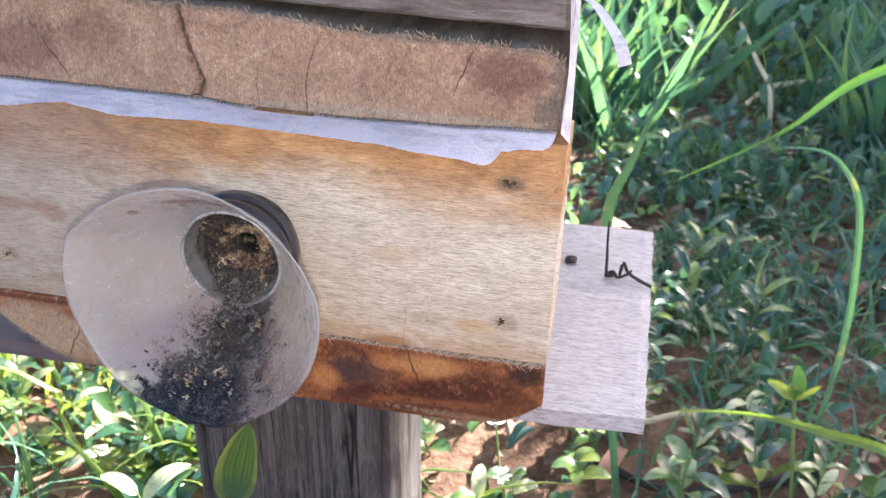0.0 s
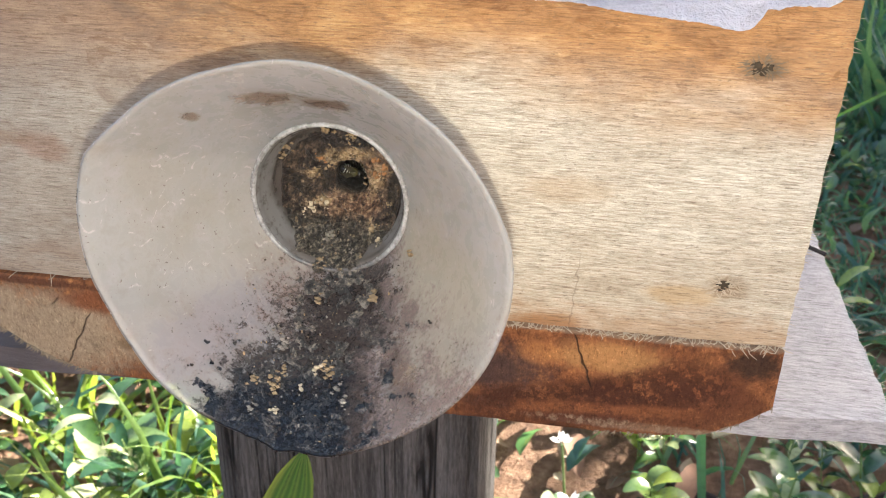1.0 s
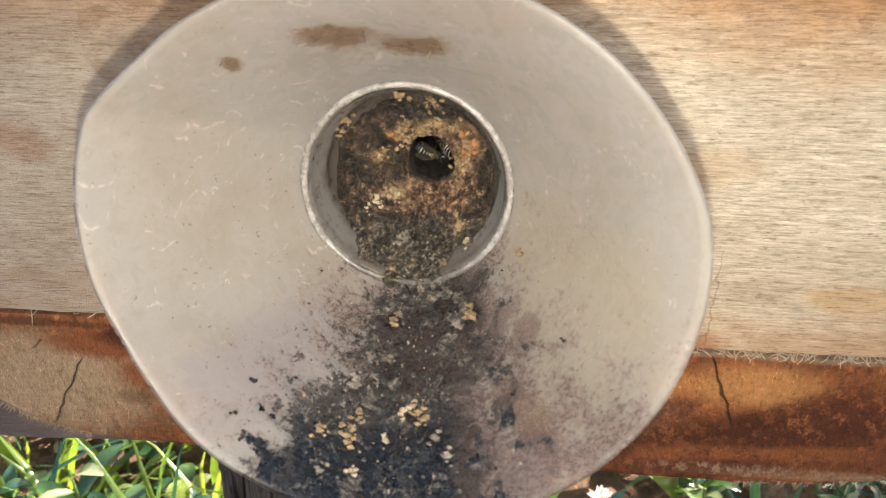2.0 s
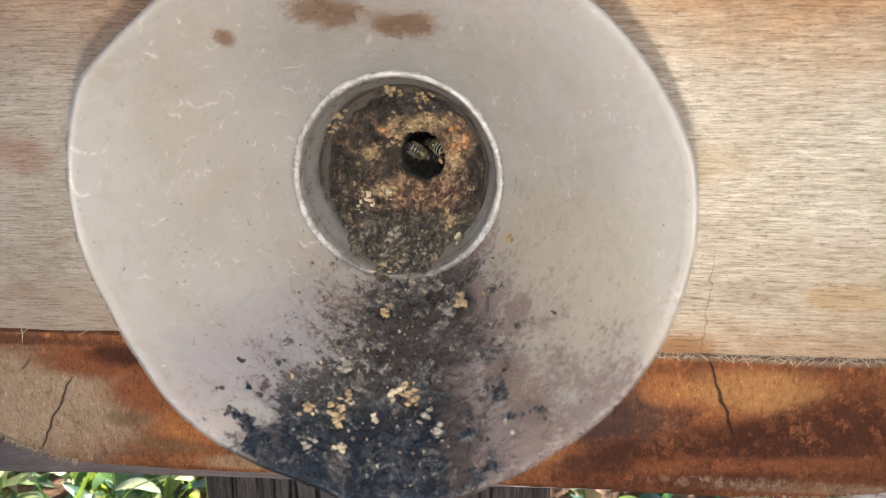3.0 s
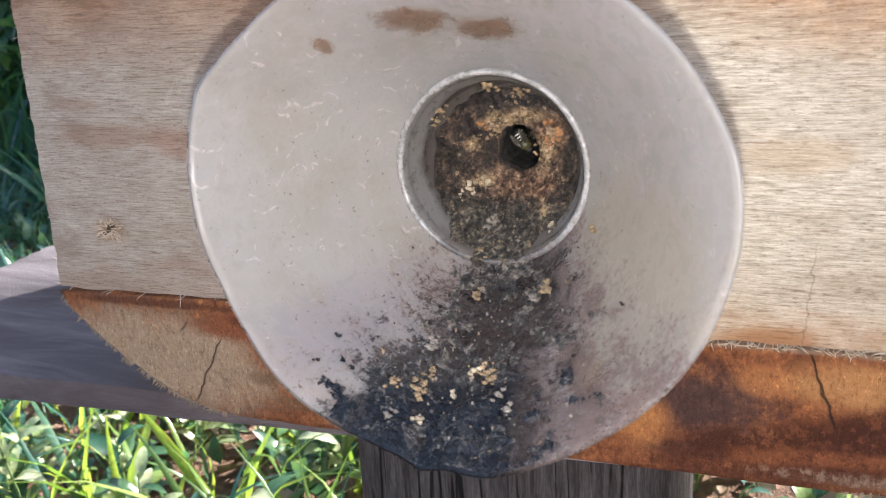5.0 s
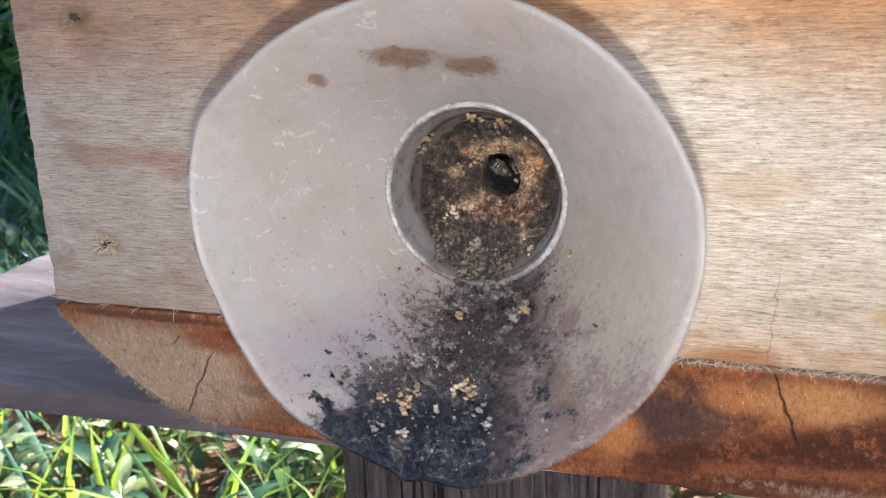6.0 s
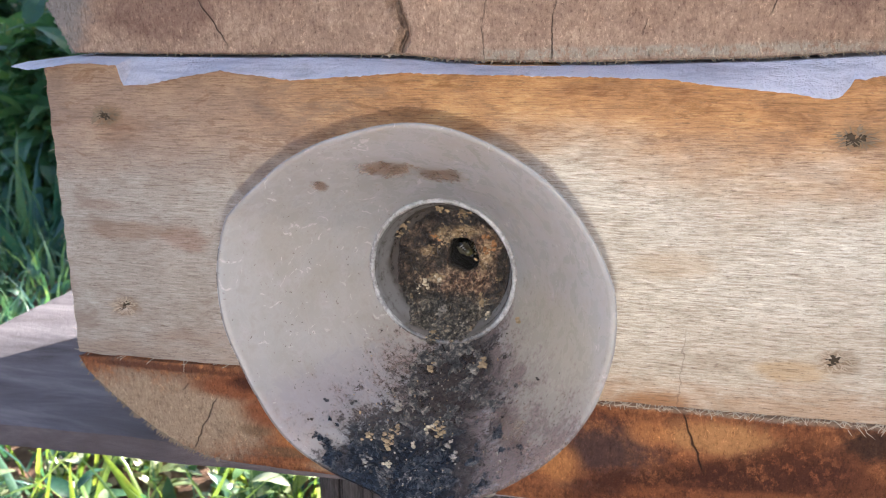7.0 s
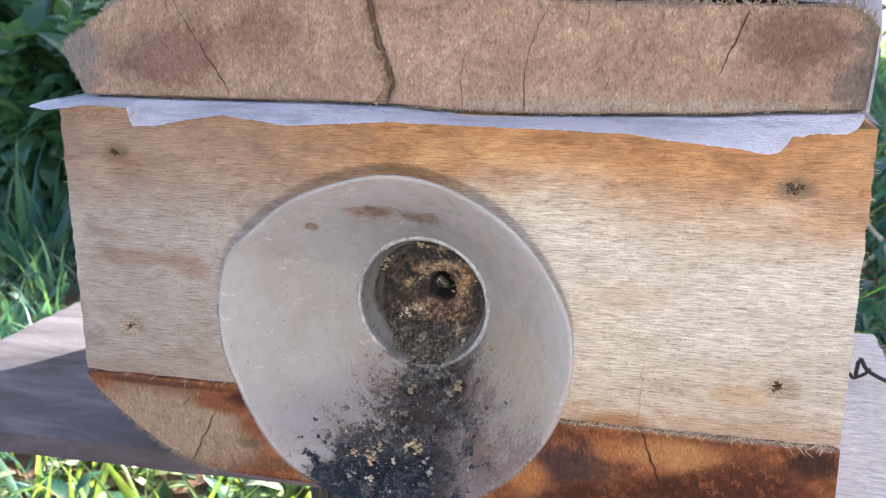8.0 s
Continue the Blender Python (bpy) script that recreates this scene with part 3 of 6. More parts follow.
    seam = n.step(n.m("ABSOLUTE", n.m("SUBTRACT", n.noise(n.stretch(p, (1, 1, 1), (7, 7, 1)), 170, 4, 0.65), 0.5)), 0.004, 0.016, 1.0, 0.0)
    col = n.mix(n.m("MULTIPLY", seam, 0.7), col, (0.008, 0.007, 0.007))
    # flight hole's depth shade painted in as near-black further back
    col = n.mix(n.step(y, -0.0092, -0.0050), col, (0.010, 0.009, 0.006))
    n.bump(n.m("SUBTRACT", n.m("ADD", n.m("MULTIPLY", fine, 0.6), n.m("MULTIPLY", coarse, 1.6)), n.m("MULTIPLY", seam, 0.5)), 1.0, 0.0018)
    return n.done(col, n.step(mid, 0.35, 0.65, 0.35, 0.8), 0.4)


def plain(name, col, rough=0.6, var=0.25, scale=300, spec=0.4, bump=0.3):
    n = Nodes(name)
    p = n.pos()
    f = n.noise(p, scale, 4, 0.65)
    g = n.noise(p, scale / 8, 3, 0.6)
    c = n.mix(n.m("MULTIPLY", n.step(f, 0.35, 0.7), var), col, tuple(v * 0.45 for v in col))
    c = n.mix(n.m("MULTIPLY", n.step(g, 0.4, 0.7), var), c, tuple(min(1, v * 1.35) for v in col))
    n.bump(f, bump, 0.0005)
    return n.done(c, rough, spec)


def mat_leaf(name, a, b, c, by_object=False, rough=0.33, through=0.45):
    """Leaf blade: green that varies leaf by leaf, glossy above, light shining through."""
    n = Nodes(name)
    r = n.one() if by_object else n.island()
    p = n.local() if by_object else n.pos()
    col = n.ramp(r, (0.0, a), (0.5, b), (1.0, c))
    f = n.noise(p, 240, 4, 0.65)
    col = n.mix(n.m("MULTIPLY", n.step(f, 0.45, 0.7), 0.35), col, tuple(v * 0.5 for v in a))
    col = n.mix(n.m("MULTIPLY", n.step(n.noise(p, 60, 3), 0.6, 0.72), 0.4), col, (0.34, 0.27, 0.09))
    n.bump(f, 0.25, 0.0006)
    n.done(col, rough, 0.5)
    tr = n.t.nodes.new("ShaderNodeBsdfTranslucent")
    n.put(tr.inputs[0], n.mix(1.0, col, (1.5, 1.5, 0.7), "MULTIPLY"))
    k = n.t.nodes.new("ShaderNodeMixShader")
    k.inputs[0].default_value = through
    n.t.links.new(n.bsdf.outputs[0], k.inputs[1])
    n.t.links.new(tr.outputs[0], k.inputs[2])
    n.t.links.new(k.outputs[0], n.out.inputs[0])
    return n.mat


def mat_tape():
    """White cloth tape, crumpled, with grey rubbed streaks along it."""
    n = Nodes("white_cloth_tape")
    p = n.pos()
    weave = n.noise(n.stretch(p, (2200, 2200, 1400)), 1, 3, 0.7)
    rub = n.noise(n.stretch(p, (45, 60, 420)), 1, 5, 0.7, 0.5)
    soil = n.noise(p, 90, 5, 0.7)
    col = n.mix(n.m("MULTIPLY", n.step(rub, 0.48, 0.66), 0.6), (0.74, 0.74, 0.79), (0.45, 0.45, 0.51))
    col = n.mix(n.m("MULTIPLY", n.step(soil, 0.54, 0.68), 0.35), col, (0.42, 0.40, 0.40))
    col = n.mix(n.m("MULTIPLY", n.step(weave, 0.52, 0.66), 0.35), col, (0.38, 0.38, 0.42))
    n.bump(n.m("ADD", n.m("MULTIPLY", weave, 0.5), n.m("ADD", rub, n.m("MULTIPLY", n.noise(p, 260, 4, 0.6, 1.0), 1.5))), 1.0, 0.0008)
    return n.done(col, 0.8, 0.2)


def mat_lip():
    """The moulded lip of the bottle neck: grey, glossy, grimy at the bottom where resin has run over it."""
    n = Nodes("grey_moulded_lip")
    p = n.pos()
    x, y, z = n.xyz(p)
    f, g = n.noise(p, 700, 4, 0.7), n.noise(p, 170, 4, 0.65)
    col = n.mix(n.step(f, 0.42, 0.62), (0.30, 0.30, 0.295), (0.17, 0.165, 0.16))
    col = n.mix(n.m("MULTIPLY", n.step(g, 0.50, 0.62), 0.5), col, (0.10, 0.09, 0.08))
    grime = n.step(n.m("ADD", z, n.m("MULTIPLY", n.m("SUBTRACT", g, 0.5), 0.010)), 0.3265, 0.3215)
    col = n.mix(n.m("MULTIPLY", grime, 0.8), col, n.ramp(f, (0.42, (0.02, 0.018, 0.017)), (0.6, (0.12, 0.10, 0.085))))
    n.bump(f, 0.6, 0.0004)
    return n.done(col, n.step(g, 0.4, 0.6, 0.12, 0.35), 0.55)


def mat_ribbed():
    """A broad leaf with pale ribs that run to its tip."""
    n = Nodes("ribbed_leaf")
    p = n.pos()
    x, y, z = n.xyz(p)
    px, pz = n.m("ADD", x, 0.0435), n.m("SUBTRACT", z, 0.152)
    t = n.m("DIVIDE", n.m("ADD", n.m("MULTIPLY", px, 0.262), n.m("MULTIPLY", pz, 0.965)), 0.0611)
    d = n.m("SUBTRACT", n.m("MULTIPLY", px, 0.965), n.m("MULTIPLY", pz, 0.262))
    w = n.m("MULTIPLY", n.m("POWER", n.m("MAXIMUM", n.m("SINE", n.m("MULTIPLY", t, math.pi)), 0.05), 0.8), 0.0100)
    v = n.m("ADD", n.m("DIVIDE", d, w), n.m("MULTIPLY", n.m("SUBTRACT", n.noise(p, 90, 3), 0.5), 0.12))
    rib = n.m("MULTIPLY", n.m("ADD", n.m("COSINE", n.m("MULTIPLY", v, 15.0)), 1.0), 0.5)
    soft = n.noise(p, 110, 4, 0.6)
    fine = n.noise(p, 700, 3, 0.6)
    col = n.ramp(n.m("ADD", n.m("MULTIPLY", rib, 0.7), n.m("MULTIPLY", fine, 0.3)), (0.2, (0.032, 0.085, 0.018)), (0.6, (0.085, 0.160, 0.026)), (0.95, (0.026, 0.062, 0.018)))
    col = n.mix(n.m("MULTIPLY", n.step(n.m("ABSOLUTE", v), 0.55, 1.0), 0.6), col, (0.26, 0.30, 0.05))
    # lower part darker and bluish: shadow painted into the leaf
    col = n.mix(n.m("MULTIPLY", n.step(n.m("ADD", t, n.m("MULTIPLY", n.m("SUBTRACT", soft, 0.5), 0.5)), 0.55, 0.25), 0.7), col, (0.030, 0.075, 0.040))
    n.bump(rib, 0.5, 0.0008)
    return n.done(col, 0.4, 0.4)


def mat_soil():
    n = Nodes("reddish_soil")
    p = n.pos()
    a, b, c = n.noise(p, 9, 5, 0.65), n.noise(p, 70, 6, 0.7), n.noise(p, 420, 4, 0.7)
    col = n.ramp(n.m("ADD", n.m("MULTIPLY", a, 0.4), n.m("MULTIPLY", b, 0.6)), (0.35, (0.055, 0.033, 0.023)), (0.52, (0.19, 0.11, 0.07)), (0.66, (0.36, 0.24, 0.16)))
    col = n.mix(n.m("MULTIPLY", n.step(c, 0.58, 0.7), 0.5), col, (0.26, 0.17, 0.10))
    n.bump(n.m("ADD", b, n.m("MULTIPLY", c, 0.5)), 0.9, 0.01)
    return n.done(col, 0.95, 0.15)


NECK, MOUTH = Vector((0.0060, -0.0168, 0.3364)), Vector((0.0060, -0.0520, 0.3350))
BOARD, LID, BASE, PLASTIC, RESIN, STREAK, SOIL = mat_board(), mat_lid(), mat_base(), mat_plastic(), mat_resin(), mat_resin("flowed_resin", True), mat_soil()
LID_TOP = grey_wood("weathered_grey_lid", (110, 30, 110), (0.20, 0.165, 0.12), (0.11, 0.09, 0.065), (0.04, 0.033, 0.025), 1.5, 0.6)
ROOF = grey_wood("dark_weathered_board", (24, 120, 150), (0.21, 0.185, 0.165), (0.115, 0.098, 0.086), (0.035, 0.029, 0.026), 2.0, 0.6)
PLANK = mat_plank()
POST = mat_post()
TAPE = mat_tape()
COLLAR = plain("grimy_dark_neck", (0.035, 0.034, 0.04), 0.35, 0.4, 400, 0.5, 0.5)
TWIG = plain("dark_dry_twig", (0.035, 0.028, 0.026), 0.8, 0.4, 500, 0.2)
FIBRE = plain("pale_wood_fibre", (0.42, 0.35, 0.26), 0.8, 0.3, 600, 0.2)
FRAY = plain("tan_frayed_fibre", (0.20, 0.155, 0.105), 0.85, 0.4, 600, 0.2)
GREYFRAY = plain("grey_frayed_fibre", (0.17, 0.155, 0.135), 0.9, 0.4, 600, 0.2)
NAILHOLE = plain("dark_nail_hole", (0.05, 0.036, 0.02), 0.8, 0.5, 900, 0.3)
STRAW = plain("dry_straw", (0.50, 0.40, 0.24), 0.7, 0.35, 200, 0.3)
DEADLEAF = plain("dead_brown_leaf", (0.22, 0.12, 0.075), 0.8, 0.5, 160, 0.2)
CRUMB = {k: plain("crumb_" + k, c, 0.8, 0.75, 1400, 0.2, 1.0) for k, c in (("tan", (0.27, 0.20, 0.115)), ("pale", (0.42, 0.36, 0.25)), ("orange", (0.30, 0.155, 0.070)), ("dark", (0.03, 0.025, 0.022)), ("grey", (0.21, 0.19, 0.16)))}
BEE_BLACK = plain("black_bee_shell", (0.012, 0.011, 0.010), 0.25, 0.3, 1500, 0.5)
BEE_OLIVE = plain("olive_bee_shell", (0.05, 0.045, 0.016), 0.3, 0.3, 1500, 0.5)
BEE_BAND = plain("pale_bee_band", (0.17, 0.17, 0.14), 0.4, 0.2, 1500, 0.5)
WING = plain("bee_wing", (0.05, 0.045, 0.03), 0.25, 0.2, 1500, 0.5)
GRASS = mat_leaf("grass_blade", (0.040, 0.110, 0.092), (0.070, 0.165, 0.116), (0.150, 0.245, 0.120))
WEED = mat_leaf("weed_leaf", (0.014, 0.045, 0.030), (0.034, 0.085, 0.034), (0.210, 0.260, 0.050), True, 0.2, 0.22)
# pale weed leaves: sun glare is painted into their colour
GLARE_WEED = mat_leaf("glare_painted_leaf", (0.015, 0.048, 0.028), (0.075, 0.140, 0.035), (0.54, 0.55, 0.34), True, 0.17, 0.25)
BLUE_BLADE = mat_leaf("bluish_blade", (0.040, 0.112, 0.072), (0.048, 0.128, 0.080), (0.064, 0.152, 0.088), True, through=0.2)
FRESH_BLADE = mat_leaf("fresh_blade", (0.070, 0.175, 0.042), (0.084, 0.196, 0.042), (0.105, 0.217, 0.049), True, through=0.25)
HERB = mat_leaf("low_herb_leaf", (0.044, 0.110, 0.094), (0.068, 0.150, 0.105), (0.122, 0.200, 0.108))
SHRUB = mat_leaf("shrub_leaf", (0.042, 0.105, 0.060), (0.070, 0.155, 0.075), (0.13, 0.22, 0.08))
TUFT = mat_leaf("tuft_blade", (0.045, 0.120, 0.070), (0.075, 0.170, 0.080), (0.130, 0.230, 0.100), True)
RIBBED = mat_ribbed()
# yellow-green blades with the glow of sunlight mixed into their own colour
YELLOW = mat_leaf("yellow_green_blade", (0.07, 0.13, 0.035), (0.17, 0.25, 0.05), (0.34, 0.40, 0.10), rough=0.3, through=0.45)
LITTER = mat_leaf("dry_litter", (0.10, 0.055, 0.03), (0.22, 0.14, 0.08), (0.42, 0.33, 0.22), rough=0.7, through=0.1)
STEM = plain("green_stem", (0.13, 0.19, 0.06), 0.5, 0.3, 200, 0.4)
LIP = mat_lip()
FLOWER = plain("white_petal", (0.8, 0.8, 0.76), 0.6, 0.1, 300, 0.3)

# ---- mesh helpers ----
ORIGIN = {}


def thing(name, at, label, category, group="", kind=""):
    ob = new(name)
    ob.location = at
    ob.empty_display_size = 0.02
    ORIGIN[ob.name] = Vector(at)
    return tagged(ob, label, category, group, kind)


def part(name, bm, material, parent=None, label="", smooth=False):
    """Links bm, given in world places, as one mesh under a thing or a part."""
    at = ORIGIN.get(parent.name, Vector()) if parent else Vector()
    me = bpy.data.meshes.new(name)
    bmesh.ops.translate(bm, vec=-at, verts=bm.verts)
    bmesh.ops.recalc_face_normals(bm, faces=bm.faces)
    bm.to_mesh(me)
    bm.free()
    for m_ in material if isinstance(material, (list, tuple)) else (material,):
        me.materials.append(m_)
    if smooth:
        me.shade_smooth()
    ob = new(name, me)
    if parent:
        ob.parent = parent
        ORIGIN[ob.name] = at
    return tagged(ob, label) if label else ob


def between(pts, v):
    """Straight interpolation in a list of (x, z)."""
    for (a, za), (b, zb) in zip(pts, pts[1:]):
        if v <= b:
            return za + (zb - za) * max(0.0, (v - a) / (b - a))
    return pts[-1][1]


def slab(front, back, lo, hi, nu, nv, rough=0.0004, ny=10, dent=None, ease=0.0012, taper=0.0):
    """A thick sawn piece: lo and hi are its lower and upper edge as lists of (x, z); front and back its y."""
    bm = bmesh.new()
    xs = [i / nu for i in range(nu + 1)]
    grid = []
    for u in xs:
        xl, xh = lo[0][0] + (lo[-1][0] - lo[0][0]) * u, hi[0][0] + (hi[-1][0] - hi[0][0]) * u
        zl, zh = between(lo, xl), between(hi, xh)
        col = []
        for j in range(nv + 1):
            w = j / nv
            x, z = xl + (xh - xl) * w, zl + (zh - zl) * w
            k = noise.noise((x * 300, 5, z * 300)) * rough + noise.noise((x * 60, 9, z * 60)) * rough * 1.5
            edge = min(j, nv - j, 1) * min(round(u * nu), nu - round(u * nu), 1)
            y = front + k + (0.0 if edge else ease) + (dent(x, z) if dent else 0.0)
            col.append(bm.verts.new((x, y, z)))
        grid.append(col)
    for a, b in zip(grid, grid[1:]):
        for j in range(nv):
            bm.faces.new((a[j], b[j], b[j + 1], a[j + 1]))
    ring = [c[0] for c in grid] + grid[-1][1:] + [c[-1] for c in reversed(grid[:-1])] + grid[0][-2:0:-1]
    cx, cz = sum(v.co.x for v in ring) / len(ring), sum(v.co.z for v in ring) / len(ring)
    last = ring
    for k in range(1, ny + 1):
        y = front + (back - front) * (0.004 if k == 1 else (k - 1) / (ny - 1) if ny > 1 else 1)
        row = []
        for v in ring:
            d = noise.noise((v.co.x * 90, y * 25, v.co.z * 90)) * 0.0012
            row.append(bm.verts.new(((v.co.x + (d if v.co.x > cx else -d) * 0.4) * (1 - taper * (y - front)), max(y, front + 0.002), v.co.z + d * (1 if v.co.z > cz else 0))))
        for i in range(len(ring)):
            j = (i + 1) % len(ring)
            bm.faces.new((last[i], row[i], row[j], last[j]))
        last = row
    bm.faces.new(last)
    return bm


def tube(pts, radii, sides=6, bm=None):
    """A bent round rod through pts."""
    bm = bm or bmesh.new()
    pts = [Vector(p) for p in pts]
    rows = []
    for i, p in enumerate(pts):
        d = (pts[min(i + 1, len(pts) - 1)] - pts[max(i - 1, 0)]).normalized()
        s = d.cross(Vector((0.31, 0.2, 0.93)) if abs(d.z) < 0.9 else Vector((1, 0.1, 0))).normalized()
        u = s.cross(d)
        r = radii[i] if isinstance(radii, (list, tuple)) else radii
        rows.append([bm.verts.new(p + (s * math.cos(a) + u * math.sin(a)) * r) for a in (2 * math.pi * k / sides for k in range(sides))])
    for a, b in zip(rows, rows[1:]):
        for k in range(sides):
            bm.faces.new((a[k], a[(k + 1) % sides], b[(k + 1) % sides], b[k]))
    bm.faces.new(rows[0][::-1])
    bm.faces.new(rows[-1])
    return bm


def lump(c, r, seed=0, squash=(1, 1, 1), sub=1, amp=0.35, bm=None):
    """An uneven crumb."""
    bm = bm or bmesh.new()
    made = bmesh.ops.create_icosphere(bm, subdivisions=sub, radius=1.0)["verts"]
    for v in made:
        k = 1 + amp * noise.noise(v.co * 1.7 + Vector((seed * 3.1, seed * 1.7, 0)))
        v.co = Vector(c) + Vector((v.co.x * squash[0], v.co.y * squash[1], v.co.z * squash[2])) * r * k
    return bm


def blade(pts, width, fold=0.25, bm=None, side=None, thick=0.0):
    """A leaf or grass blade along pts: a mid rib and two wings, tapering to the tip; width: a function of 0..1."""
    bm = bm or bmesh.new()
    pts = [Vector(p) for p in pts]
    rows = []
    for i, p in enumerate(pts):
        t = i / (len(pts) - 1)
        d = (pts[min(i + 1, len(pts) - 1)] - pts[max(i - 1, 0)]).normalized()
        s = side.copy() if side else d.cross(Vector((0, 0, 1)))
        if s.length < 1e-4:
            s = Vector((1, 0, 0))
        s = (s - d * s.dot(d)).normalized()
        up = s.cross(d).normalized()
        w = width(t)
        rows.append([bm.verts.new(q) for q in (p - s * w + up * w * fold, p, p + s * w + up * w * fold)])
    for a, b in zip(rows, rows[1:]):
        bm.faces.new((a[0], a[1], b[1], b[0]))
        bm.faces.new((a[1], a[2], b[2], b[1]))
    return bm


def smooth_path(pts, steps=5):
    """More points on a smooth way through pts."""
    P = [Vector(p) for p in pts]
    out = []
    for i in range(len(P) - 1):
        a, b, c, d = P[max(i - 1, 0)], P[i], P[i + 1], P[min(i + 2, len(P) - 1)]
        for k in range(steps):
            t = k / steps
            out.append(0.5 * (2 * b + (c - a) * t + (2 * a - 5 * b + 4 * c - d) * t * t + (3 * b - a - 3 * c + d) * t * t * t))
    return out + [P[-1]]


def lance(w):
    return lambda t: w * (math.sin(math.pi * min(1, t ** 0.75)) * 0.97 + 0.03 * (1 - t))


def grassy(w):
    return lambda t: w * (0.55 + 0.45 * math.sin(math.pi * min(1.0, t * 1.3))) * (1 - t ** 3) + 0.00005


# ---- ground ----
def height(x, y):
    k = noise.noise((x * 3, y * 3, 0)) * 0.02 + noise.noise((x * 14, y * 14, 2)) * 0.008
    return k * min(1.0, 0.3 + math.hypot(x, y))


def ground():
    bm = bmesh.new()
    n = 110
    near = [-4 + 8 * i / n for i in range(n + 1)]
    xs = [-400, -100, -30, -10] + near + [10, 30, 100, 400]
    vs = [[bm.verts.new((x, y + 1, height(x, y + 1) if abs(x) < 5 and abs(y) < 5 else 0.0)) for y in xs] for x in xs]
    for a, b in zip(vs, vs[1:]):
        for j in range(len(xs) - 1):
            bm.faces.new((a[j], b[j], b[j + 1], a[j + 1]))
    tagged(part("ground", bm, SOIL, None, smooth=True), "reddish-brown soil with litter under weeds and grass", "ground", kind="structure")


ground()


# ---- the hive box on its plank and post ----
def post():
    ob = thing("wooden_post", (-0.0242, 0.118, 0.0), "weathered grey wooden post with vertical drying cracks under the plank", "post")
    bm = bmesh.new()
    n, levels = 200, 30
    rows = []
    for k in range(levels + 1):
        z = -0.06 + 0.3225 * k / levels
        row = []
        for i in range(n):
            a = 2 * math.pi * i / n
            c, s = math.cos(a), math.sin(a)
            x = -0.0242 + math.copysign(abs(c) ** 0.22, c) * 0.0548
            y = 0.118 + math.copysign(abs(s) ** 0.22, s) * 0.0375
            g = noise.noise((x * 130, y * 130, z * 3)) * 0.0012 + noise.noise((x * 600, y * 600, z * 5)) * 0.0005 - max(0.0, noise.noise((x * 260, y * 260, z * 2.2 + 7)) - 0.42) * 0.014
            d = Vector((c, s)).normalized()
            row.append(bm.verts.new((x + d.x * g, y + d.y * g, z)))
        rows.append(row)
    for a, b in zip(rows, rows[1:]):
        for i in range(n):
            j = (i + 1) % n
            bm.faces.new((a[i], a[j], b[j], b[i]))
    bm.faces.new(rows[-1])
    bm.faces.new(rows[0][::-1])
    part("stake", bm, POST, ob)
    return ob


def plank():
    ob = thing("support_plank", (-0.028, 0.095, 0.2625), "silver-grey weathered plank nailed across the post, fuzzy sawn ends", "plank")
    bm = bmesh.new()
    turn, nx, ny = 0.036, 90, 34

    def at(u, v, z):
        x = -0.2175 + 0.3615 * u
        y = 0.0172 + (x - 0.128) * turn + 0.154 * v
        e = noise.noise((y * 160, 3, 1)) * 0.0012
        x += e if u in (0.0, 1.0) else 0
        y += noise.noise((x * 40, 8 if v < 0.5 else 2, 1)) * 0.0012 if v in (0.0, 1.0) else 0
        return (x, y, z + (noise.noise((x * 14, y * 200, 4)) * 0.0004 if z > 0.267 else 0))

    top = [[bm.verts.new(at(i / nx, j / ny, 0.2705 - 0.0006 * (i in (0, nx) or j in (0, ny)))) for j in range(ny + 1)] for i in range(nx + 1)]
    low = [[bm.verts.new(at(i / nx, j / ny, 0.2628)) for j in range(ny + 1)] for i in range(nx + 1)]
    for g in (top, low):
        for a, b in zip(g, g[1:]):
            for j in range(ny):
                bm.faces.new((a[j], b[j], b[j + 1], a[j + 1]))
    for i in range(nx):
        for j in (0, ny):
            bm.faces.new((top[i][j], top[i + 1][j], low[i + 1][j], low[i][j]))
    for j in range(ny):
        for i in (0, nx):
            bm.faces.new((top[i][j], top[i][j + 1], low[i][j + 1], low[i][j]))
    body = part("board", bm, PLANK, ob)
    bm = bmesh.new()
    rnd = random.Random(4)
    for k in range(90):
        y = 0.02 + 0.15 * rnd.random()
        x = 0.144
        z = 0.2635 + 0.0065 * rnd.random()
        tube([(x - 0.002, y, z), (x + 0.0006, y + rnd.uniform(-1, 1) * 0.0006, z), (x + rnd.uniform(0.001, 0.004), y + rnd.uniform(-1, 1) * 0.002, z + rnd.uniform(-1, 1) * 0.0012)], [0.00014, 0.00012, 0.00004], 3, bm)
    tagged(part("splinter_fringe", bm, FIBRE, body, "frayed pale fibres on the sawn end"), kind="stuff")
    return ob


